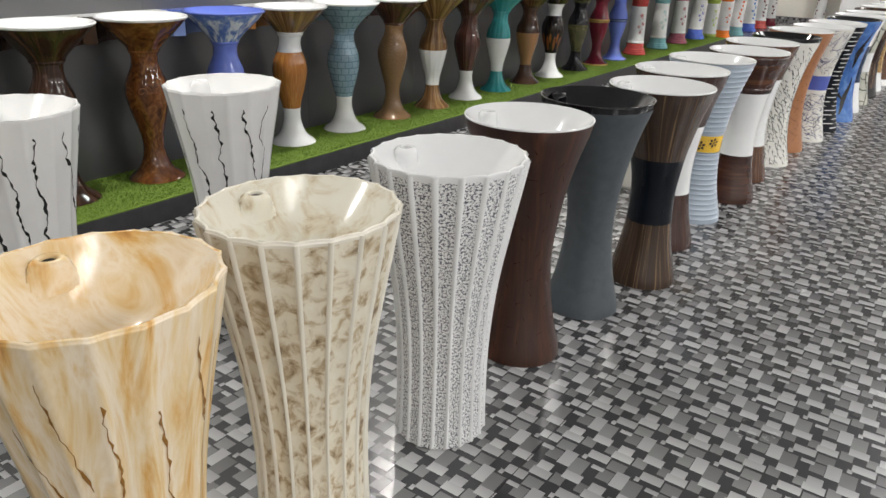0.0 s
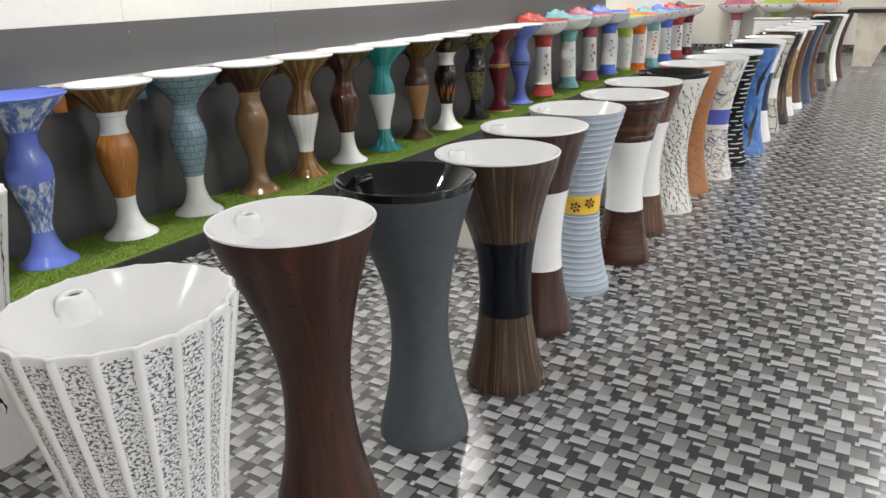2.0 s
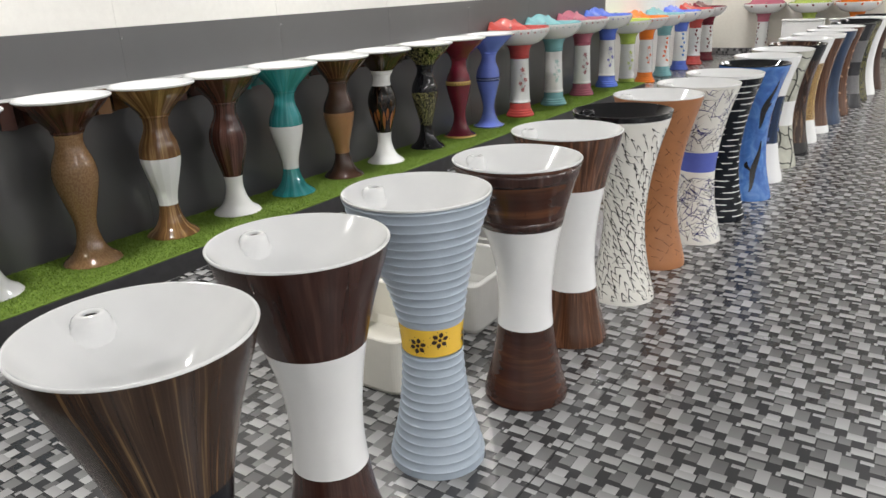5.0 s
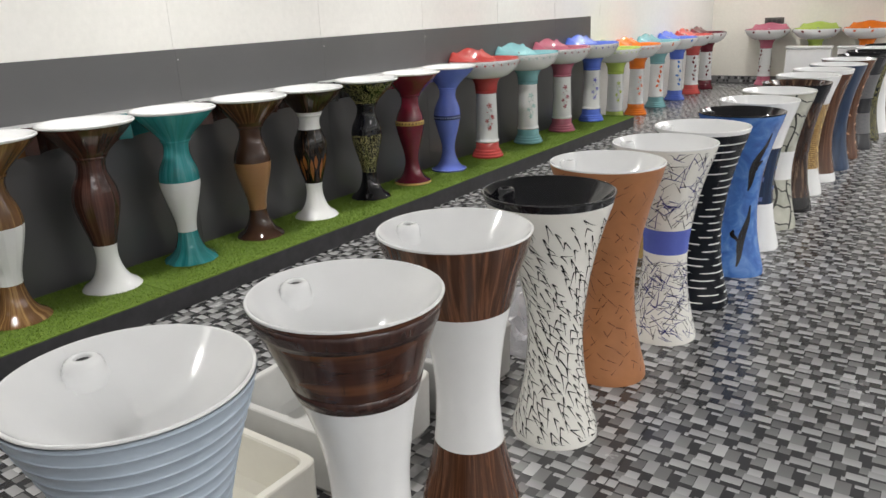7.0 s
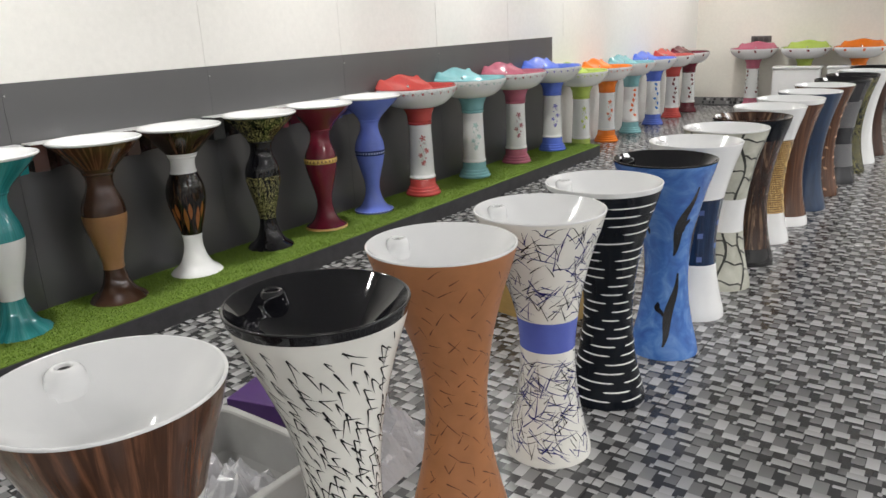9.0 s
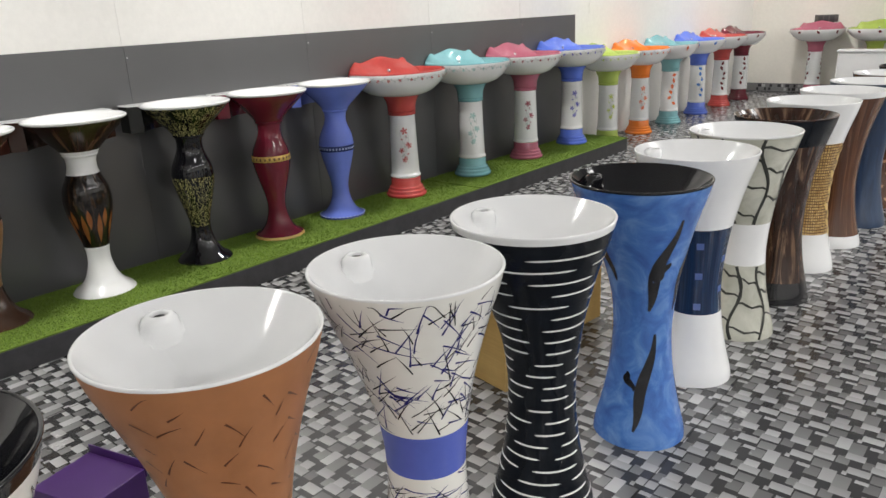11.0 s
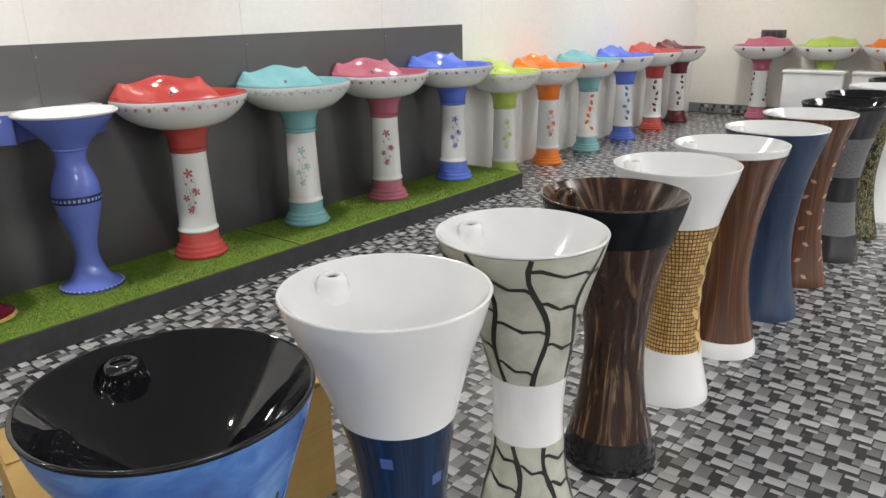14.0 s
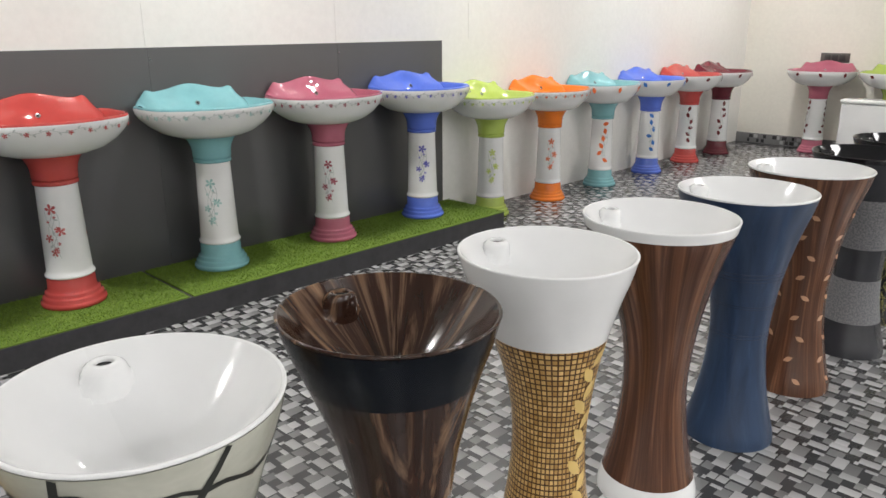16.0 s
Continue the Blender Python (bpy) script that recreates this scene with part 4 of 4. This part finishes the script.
# ---- shell basins on column pedestals ----
COLUMN = [(0.138, 0.0), (0.143, 0.004), (0.144, 0.014), (0.141, 0.021), (0.134, 0.023), (0.1325, 0.025), (0.133, 0.038), (0.130, 0.045), (0.122, 0.047), (0.1205, 0.049), (0.121, 0.060), (0.118, 0.067),
          (0.111, 0.069), (0.1095, 0.071), (0.106, 0.085), (0.104, 0.125), (0.098, 0.135)]
SHAFT = [(0.100, 0.133), (0.108, 0.138), (0.108, 0.146), (0.101, 0.153), (0.099, 0.17), (0.095, 0.30), (0.088, 0.555)]
COLLAR = [(0.087, 0.555), (0.096, 0.558), (0.097, 0.568), (0.095, 0.574), (0.090, 0.576), (0.090, 0.580), (0.097, 0.583), (0.098, 0.612), (0.104, 0.640), (0.118, 0.668), (0.126, 0.682), (0.124, 0.705)]
UNDERSIDE = glaze("white_shell", (0.74, 0.75, 0.75), 0.1, 0.03)


def shell_basin(m, label, colour, flower_colour, motif, leafy):
    """A shell-shaped basin with a curled back edge on a column."""
    thing = base_empty("shell_basin", m, label, "basin", "shell basins on columns")
    plain = Body([(0.09, 0), (0.09, 1)])
    part("foot", plain.turned(COLUMN, 48), colour, thing)
    shaft = Body(SHAFT)
    part("shaft", plain.turned(SHAFT, 48), WHITE, thing)
    part("collar", plain.turned(spline(COLLAR, 3).tolist(), 48), colour, thing)
    back = WALL_X + 0.016 - SHELL_X
    cx = 0.02
    # underside: from the collar out to the rim, broad at the wall
    seg = 72
    rings = [(0.0, 0.685), (0.26, 0.692), (0.52, 0.712), (0.76, 0.748), (0.92, 0.785), (0.985, 0.812), (1.0, 0.832), (0.995, 0.838)]
    A, B = 0.340, 0.262

    def oval(k, z, grow=0.0):
        pts = []
        for i in range(seg):
            a = -math.pi + 2 * math.pi * i / seg
            wob = 1 + 0.012 * math.cos(6 * a) * k
            c, s = math.cos(a), math.sin(a)
            if c < 0:
                e = 1 - 0.45 * k
                c, s = -abs(c) ** e, math.copysign(abs(s) ** (1 - 0.35 * k), s)
            x = cx * k + ((0.12 + (B - 0.12) * k) + grow) * c * wob
            y = ((0.12 + (A - 0.12) * k) + grow) * s * wob
            pts.append((max(x, back), y, z))
        return pts

    def loft(rows):
        verts = [p for row in rows for p in row]
        faces = []
        for i in range(len(rows) - 1):
            for j in range(seg):
                faces.append((i * seg + j, i * seg + (j + 1) % seg, (i + 1) * seg + (j + 1) % seg, (i + 1) * seg + j))
        return verts, faces, None

    part("underside", loft([oval(k, z) for k, z in rings]), UNDERSIDE, thing)
    top_rows = [oval(0.995, 0.838), oval(0.99, 0.846), oval(0.96, 0.849), oval(0.90, 0.838), oval(0.82, 0.815), oval(0.66, 0.775), oval(0.35, 0.742), oval(0.05, 0.735)]
    part("bowl", loft(top_rows), colour, thing)
    # curled back edge
    n = 48
    verts, faces = [], []
    for i in range(n + 1):
        y = -0.285 + 0.57 * i / n
        q = abs(y) / 0.285
        end = min(1.0, (1 - q) * 5.5) ** 0.7 if q < 1 else 0
        h = (0.058 + 0.034 * math.exp(-(y / 0.12) ** 2) + 0.012 * math.exp(-((abs(y) - 0.235) / 0.028) ** 2)) * end
        d = 0.105 + 0.05 * (1 - math.exp(-(y / 0.14) ** 2)) * end
        for x, z in ((back, 0.82), (back, 0.845 + h * 0.9), (back + 0.012, 0.845 + h), (back + 0.030, 0.845 + h * 0.96), (back + 0.048, 0.845 + h * 0.62), (back + d * 0.75, 0.843 + h * 0.22), (back + d * 1.0, 0.830 + h * 0.05), (back + d * 1.25, 0.790)):
            verts.append((x, y, z))
    for i in range(n):
        for j in range(7):
            p = i * 8 + j
            faces.append((p, p + 1, p + 9, p + 8))
    for i in (0, n):
        faces.append(tuple(range(i * 8, i * 8 + 8)))
    part("back_edge", (verts, faces, None), colour, thing)
    ring = part("overflow_ring", plain.turned([(0.012, 0.0), (0.011, 0.004), (0.007, 0.004), (0.006, 0.0)], 18), CHROME, thing)
    ring.matrix_basis = pose(back + 0.100, 0, 0.842, 0, 58, 0)
    part("overflow_hole", plain.turned([(0.0065, 0.001), (0.0, 0.001)], 14), HOLE, ring)
    # painted flowers on the shaft
    rnd = random.Random(motif)
    items = []
    for a0 in (-0.85, 1.3):
        if leafy:
            for k in range(6):
                items.append(shaft.blob(a0 + rnd.uniform(-0.3, 0.3), 0.22 + 0.06 * k, leaf(0.055, 0.032, rnd.uniform(0, 3))))
        else:
            for du, z, r in ((0.1, 0.455, 0.021), (0.42, 0.355, 0.018), (0.30, 0.365, 0.012), (-0.15, 0.325, 0.016), (0.05, 0.26, 0.016), (0.16, 0.275, 0.010), (0.3, 0.30, 0.007), (-0.1, 0.40, 0.006), (0.22, 0.42, 0.006)):
                items.append(shaft.blob(a0 + du, z, petals(5, r * 0.22, r * 1.25, rnd.uniform(0, 6))))
    for k, it in enumerate(items):
        part("flower", it, flower_colour, thing)
    for a0 in (-0.85, 1.3):
        for j in range(3):
            part("stem", shaft.strip([(a0 + 0.22 * math.sin(i * 0.42 + j * 2.1) + 0.1 * j, 0.235 + 0.019 * i) for i in range(12)], 0.0026, 0.001), STEM, thing)
            part("stem", shaft.strip([(a0 + 0.05 + 0.028 * i * (j - 0.8), 0.27 + 0.05 * j + 0.008 * i) for i in range(8)], 0.002, 0.001), STEM, thing)
            part("stem_leaf", shaft.blob(a0 + 0.1 + 0.16 * (j - 1), 0.29 + 0.06 * j, leaf(0.026, 0.010, 0.8 + j)), STEM, thing)
    # painted border under the rim
    verts, faces = [], []
    n = 72
    for i in range(n + 1):
        a = -math.pi * 0.60 + math.pi * 1.20 * i / n
        wob = 1 + 0.012 * math.cos(6 * a)
        c, s = math.cos(a), math.sin(a)
        if c < 0:
            c, s = -abs(c) ** 0.55, math.copysign(abs(s) ** 0.65, s)
        zz = 0.812 + 0.007 * math.sin(i * 0.85)
        grow = 0.0015 - (0.832 - zz) * 0.20
        for dz in (-0.0014, 0.0014):
            verts.append((max(back, cx + (B + grow) * c * wob), (A + grow) * s * wob, zz + dz))
    faces = [(2 * i, 2 * i + 1, 2 * i + 3, 2 * i + 2) for i in range(n)]
    if not leafy:
        part("border_vine", (verts, faces, None), STEM, thing)
    sprigs = []
    for i in range(1 if leafy else 52):
        a = -math.pi * 0.60 + math.pi * 1.20 * (i + 0.5) / 52
        u, w = math.cos(a), math.sin(a)
        if leafy or u < 0:
            continue
        wob = 1 + 0.012 * math.cos(6 * a)
        px, py = cx + B * u * wob, A * w * wob
        tx, ty = -B * w, A * u
        q = math.hypot(tx, ty)
        tx, ty = tx / q, ty / q
        zz = 0.812 + 0.007 * math.sin((i + 0.5) / 52 * 72 * 0.85) + (0.006 if i % 2 else -0.006)
        grow = 0.0022 - (0.832 - zz) * 0.20
        pts = leaf(0.017, 0.007, 0.7 if i % 2 else -0.7, 4)
        sprigs.append(([(px + du * tx + (grow + dv * 0.2) * ty, py + du * ty - (grow + dv * 0.2) * tx, zz + dv) for du, dv in pts], [tuple(range(len(pts)))], None))
    if sprigs:
        part("border_sprig", joined(*sprigs), STEM, thing, "pale grey painted leaf sprigs", kind="stuff")
    for i in range(17):
        a = -math.pi * 0.62 + math.pi * 1.24 * i / 16
        wob = 1 + 0.018 * math.cos(6 * a)
        u, w = math.cos(a), math.sin(a)
        size = 0.026 if leafy else 0.0115
        pts = leaf(size * 2, size * 1.2, rnd.uniform(0, 3)) if leafy else petals(5, size * 0.25, size, i)
        if leafy and i % 3:
            continue
        px, py = cx + (B - 0.003) * u * wob, (A - 0.003) * w * wob
        tx, ty = -B * w, A * u
        s = math.hypot(tx, ty)
        tx, ty = tx / s, ty / s
        out = [(px + du * tx + (0.005 + dv * 0.42 + 0.004 * (dv < 0)) * ty, py + du * ty - (0.005 + dv * 0.42 + 0.004 * (dv < 0)) * tx, 0.806 + dv) for du, dv in pts]
        mid = (px + 0.006 * ty, py - 0.006 * tx, 0.806)
        nn = len(out)
        part("border_flower", (out + [mid], [(j, (j + 1) % nn, nn) for j in range(nn)], None), flower_colour, thing)
    return thing


STEM = glaze("grey_stem_paint", (0.44, 0.48, 0.47), 0.3)
RED = glaze("red_glaze", (0.45, 0.062, 0.055), 0.07, 0.1)
RED_FL = glaze("red_flower", (0.50, 0.12, 0.12), 0.2, 0.35, 60)
AQUA = glaze("aqua_glaze", (0.19, 0.41, 0.44), 0.07, 0.1)
AQUA_FL = glaze("aqua_flower", (0.36, 0.56, 0.54), 0.2, 0.3, 60)
ROSE = glaze("rose_glaze", (0.40, 0.115, 0.165), 0.07, 0.1)
ROSE_FL = glaze("rose_flower", (0.36, 0.09, 0.12), 0.2, 0.35, 60)
ROYAL = glaze("royal_blue_glaze", (0.095, 0.165, 0.62), 0.07, 0.1)
ROYAL_FL = glaze("violet_flower", (0.13, 0.13, 0.50), 0.2)
LIME = glaze("lime_glaze", (0.40, 0.51, 0.11), 0.07, 0.1)
LIME_FL = glaze("lime_flower", (0.50, 0.60, 0.12), 0.2)
ORANGE = glaze("orange_glaze", (0.76, 0.19, 0.020), 0.07, 0.1)
ORANGE_FL = glaze("orange_flower", (0.75, 0.16, 0.05), 0.2)
MAROON = glaze("maroon_glaze", (0.13, 0.012, 0.024), 0.07, 0.1)
MAROON_FL = glaze("maroon_flower", (0.16, 0.025, 0.03), 0.2)
BLUE_FL = glaze("blue_leaf_paint", (0.06, 0.20, 0.55), 0.2)
SHELL_X = -3.435
for y, z, name, c, fl, leafy in (
        (9.92, G_Z, "red", RED, RED_FL, 0), (10.69, G_Z, "aqua", AQUA, AQUA_FL, 0), (11.44, G_Z, "rose pink", ROSE, ROSE_FL, 0),
        (12.20, G_Z, "royal blue", ROYAL, ROYAL_FL, 0), (12.90, 0.0016, "lime green", LIME, LIME_FL, 0), (13.61, 0.0016, "orange", ORANGE, ORANGE_FL, 0),
        (14.37, 0.0016, "aqua", AQUA, ORANGE_FL, 1), (15.18, 0.0016, "royal blue", ROYAL, BLUE_FL, 1), (15.95, 0.0016, "red", RED, MAROON_FL, 1),
        (16.67, 0.0016, "maroon", MAROON, MAROON_FL, 1)):
    what = "large painted leaves" if leafy else "small painted flowers"
    shell_basin(pose(SHELL_X, y, z) @ Matrix.Diagonal((1, 1, 1.043 if z < 0.1 else 1.018, 1)), f"{name} and white shell basin on column with {what}", c, fl, int(y * 10), leafy)
for x, name, c, fl in ((-2.70, "rose pink", ROSE, MAROON_FL), (-1.98, "lime green", LIME, MAROON_FL), (-1.27, "orange", ORANGE, ORANGE_FL)):
    shell_basin(pose(x, END_Y - 0.24, 0.0016, 0, 0, -90) @ Matrix.Diagonal((1, 1, 1.043, 1)), f"{name} and white shell basin against the end wall", c, fl, int(-x * 10), 1)

# ---- things near the end wall ----
for x in (-1.98, -1.27):
    t = base_empty("ceramic_cistern", pose(x, END_Y - 0.72, 0.0016), "white glazed ceramic cistern block standing on the floor", "cistern", "white cisterns")
    part("tank", box(-0.31, 0.31, -0.10, 0.10, 0, 0.60, 0.02), WHITE, t)
    part("lid", box(-0.32, 0.32, -0.11, 0.11, 0.602, 0.64, 0.012), WHITE, t)
SOCKET = glaze("grey_socket_plastic", (0.10, 0.095, 0.09), 0.35)
SOCKET_IN = glaze("dark_socket_plastic", (0.05, 0.05, 0.05), 0.3)
t = base_empty("wall_socket", pose(-2.66, END_Y, 1.002), "dark grey double wall socket plate on cream wall", "socket")
part("plate", box(-0.148, 0.148, -0.012, 0, -0.05, 0.05, 0.004), SOCKET, t)
for dx in (-0.075, 0.0, 0.075):
    part("switch", box(dx - 0.03, dx + 0.03, -0.018, -0.012, -0.032, 0.032, 0.003), SOCKET_IN, t)
MARBLE_SLAB = marble("cream_stone_slab", [(0.3, (0.55, 0.48, 0.38)), (0.55, (0.72, 0.67, 0.57)), (0.8, (0.76, 0.72, 0.64))], 2.2, 1, 1, 0.2, 2.0)
t = base_empty("stone_counter", pose(0.21, 15.3, 0.0016), "cream stone counter with dark overhanging top", "counter")
for x0, s in ((-0.70, 1), (0.70, -1)):
    prof = [(x0, 0.0), (x0 + s * 0.26, 0.0), (x0 + s * 0.42, 0.40), (x0 + s * 0.50, 0.79), (x0 - s * 0.02, 0.79)]
    n = len(prof)
    verts = [(x, -0.27, z) for x, z in prof] + [(x, 0.25, z) for x, z in prof]
    faces = [tuple(range(n)), tuple(range(n, 2 * n))[::-1]] + [(i, n + i, n + (i + 1) % n, (i + 1) % n) for i in range(n)]
    part("leg", (verts, faces, [(v[0], v[2]) for v in verts]), MARBLE_SLAB, t, smooth=False)
part("worktop", box(-0.86, 0.86, -0.36, 0.36, 0.792, 0.85, 0.006), CHARCOAL, t, smooth=False)

# ---- tubs and cartons on the floor behind the row ----
TUB_GREY = glaze("pale_grey_glaze", (0.60, 0.60, 0.58), 0.2, 0.06)


# pale grey glaze darkened in colour for the tub that stands unlit
TUB_SHADED = glaze("shaded_grey_glaze", (0.36, 0.36, 0.35), 0.25, 0.08)


def tub(x, y, w, d, h, mat, label, turn=0.0):
    """A rectangular ceramic tub with thick walls."""
    t = base_empty("sink_tub", pose(x, y, 0.0016, 0, 0, turn), label, "sink", "sink tubs on the floor")
    bm = bmesh.new()
    rows = [(0.94, 0.0), (0.985, 0.02), (1.0, h - 0.03), (1.0, h - 0.004), (0.985, h), (0.90, h), (0.885, h - 0.006), (0.86, 0.07), (0.80, 0.035), (0.3, 0.03)]
    loops = []
    for k, z in rows:
        ring = []
        for i in range(40):
            a = 2 * math.pi * i / 40
            c, s = math.cos(a), math.sin(a)
            ex = 0.16
            ring.append(bm.verts.new((math.copysign(abs(c) ** ex, c) * (w / 2 - (1 - k) * w / 2), math.copysign(abs(s) ** ex, s) * (d / 2 - (1 - k) * w / 2), z)))
        loops.append(ring)
    for p, q in zip(loops[:-1], loops[1:]):
        for i in range(40):
            bm.faces.new((p[i], p[(i + 1) % 40], q[(i + 1) % 40], q[i]))
    bm.faces.new(loops[-1])
    bm.verts.index_update()
    data = [tuple(v.co) for v in bm.verts], [tuple(v.index for v in f.verts) for f in bm.faces], None
    bm.free()
    part("tub", data, mat, t, smooth=False)
    part("waste", Body([(1, 0), (1, 1)]).turned([(0.04, 0.030), (0.034, 0.037), (0.02, 0.033), (0.0, 0.033)], 24), CHROME, t)
    return t


tub(-1.58, 5.30, 0.54, 0.47, 0.22, CREAM, "cream glazed rectangular ceramic sink tub on the floor")
tub(-1.60, 5.87, 0.54, 0.50, 0.22, TUB_GREY, "pale grey rectangular ceramic sink tub on the floor", 1)
tub(-1.57, 6.40, 0.54, 0.46, 0.22, TUB_SHADED, "pale grey ceramic sink tub holding crumpled wrapping", -1)
FILM, nt, b = material("clear_wrapping", 0.12)
b.inputs["Base Color"].default_value = (0.75, 0.75, 0.78, 1)
b.inputs["Transmission Weight"].default_value = 0.5
bump(nt, b, noise_tex(nt, coords(nt, source="Object"), 35, 5), 0.8, 0.01)
PURPLE = glaze("purple_card", (0.055, 0.014, 0.12), 0.35)


def crumple(name, x, y, z, sx, sy, h, mat, label, seed):
    rnd = random.Random(seed)
    n = 22
    verts, faces = [], []
    for i in range(n + 1):
        for j in range(n + 1):
            u, v = i / n - 0.5, j / n - 0.5
            e = max(0.0, 1 - (2 * abs(u)) ** 3) * max(0.0, 1 - (2 * abs(v)) ** 3)
            k = noise.noise(Vector((u * 6 + seed, v * 6, 0))) * 0.5 + noise.noise(Vector((u * 14, v * 14, seed))) * 0.3
            verts.append((u * sx, v * sy, max(0.0, h * e * (0.6 + k))))
    for i in range(n):
        for j in range(n):
            p = i * (n + 1) + j
            faces.append((p, p + 1, p + n + 2, p + n + 1))
    ob = part(name, (verts, faces, None), mat, smooth=False)
    ob.matrix_basis = pose(x, y, z, 0, 0, rnd.uniform(-8, 8))
    return tagged(ob, label, "wrapping")


crumple("plastic_wrap", -1.57, 6.40, 0.036, 0.40, 0.32, 0.19, FILM, "crumpled clear plastic wrapping lying in the tub", 2)
crumple("plastic_wrap", -1.46, 6.92, 0.003, 0.44, 0.36, 0.26, FILM, "crumpled clear plastic wrapping heaped on the floor", 5)
t = base_empty("purple_carton", pose(-1.95, 6.92, 0.0016, 0, 0, 14), "small purple carton on the floor beside plastic wrapping", "carton")
part("body", box(-0.12, 0.12, -0.10, 0.10, 0, 0.10, 0.003), PURPLE, t, smooth=False)
part("flap", box(-0.12, 0.12, 0.102, 0.106, 0.07, 0.125, 0.001), PURPLE, t, smooth=False)

CARD, nt, b = material("brown_cardboard", 0.75, spec=0.2)
v = coords(nt, source="Object")
c = ramp(nt, noise_tex(nt, v, 6, 5), [(0.3, (0.40, 0.25, 0.085)), (0.7, (0.50, 0.34, 0.13))])
g = ramp(nt, noise_tex(nt, coords(nt, 4, 4, 220, source="Object"), 1, 2), [(0.35, (0.9, 0.9, 0.9)), (0.65, (1, 1, 1))])
nt.links.new(mix(nt, 1.0, c, g, "MULTIPLY"), b.inputs["Base Color"])
bump(nt, b, noise_tex(nt, v, 60, 4), 0.1, 0.002)


def carton(x, y, w, d, h, turn, flaps, label):
    """An open cardboard box of single sheets."""
    t = base_empty("cardboard_box", pose(x, y, 0.0016, 0, 0, turn), label, "box", "cardboard boxes")
    th = 0.004
    part("base", box(-w / 2, w / 2, -d / 2, d / 2, 0, th), CARD, t, smooth=False)
    part("side", box(-w / 2, -w / 2 + th, -d / 2, d / 2, th, h), CARD, t, smooth=False)
    part("side", box(w / 2 - th, w / 2, -d / 2, d / 2, th, h), CARD, t, smooth=False)
    part("side", box(-w / 2 + th, w / 2 - th, -d / 2, -d / 2 + th, th, h), CARD, t, smooth=False)
    part("side", box(-w / 2 + th, w / 2 - th, d / 2 - th, d / 2, th, h), CARD, t, smooth=False)
    for side, tilt, ln in flaps:
        if side in "we":
            s = 1 if side == "e" else -1
            f = part("flap", box(-ln if s > 0 else 0, 0 if s > 0 else ln, -d / 2 + 0.004, d / 2 - 0.004, 0, th), CARD, t, smooth=False)
            f.matrix_basis = pose(s * w / 2, 0, h, 0, s * tilt, 0)
        else:
            s = 1 if side == "n" else -1
            f = part("flap", box(-w / 2 + 0.004, w / 2 - 0.004, -ln if s > 0 else 0, 0 if s > 0 else ln, 0, th), CARD, t, smooth=False)
            f.matrix_basis = pose(0, s * d / 2, h + 0.005, -s * tilt, 0, 0)
    return t


t = carton(-1.60, 8.40, 0.58, 0.32, 0.35, -12, (("e", 4, 0.20), ("w", 4, 0.20), ("s", 10, 0.14), ("n", 5, 0.2)), "brown cardboard box with half-open flaps on the floor")
part("tape", box(0.2908, 0.2925, -0.025, 0.025, 0.10, 0.34), FILM, t, "torn clear packing tape", smooth=False)
carton(-1.66, 8.86, 0.48, 0.34, 0.36, -6, (("e", 6, 0.18), ("w", 5, 0.18), ("n", 12, 0.15)), "brown cardboard box with loose flaps on the floor")
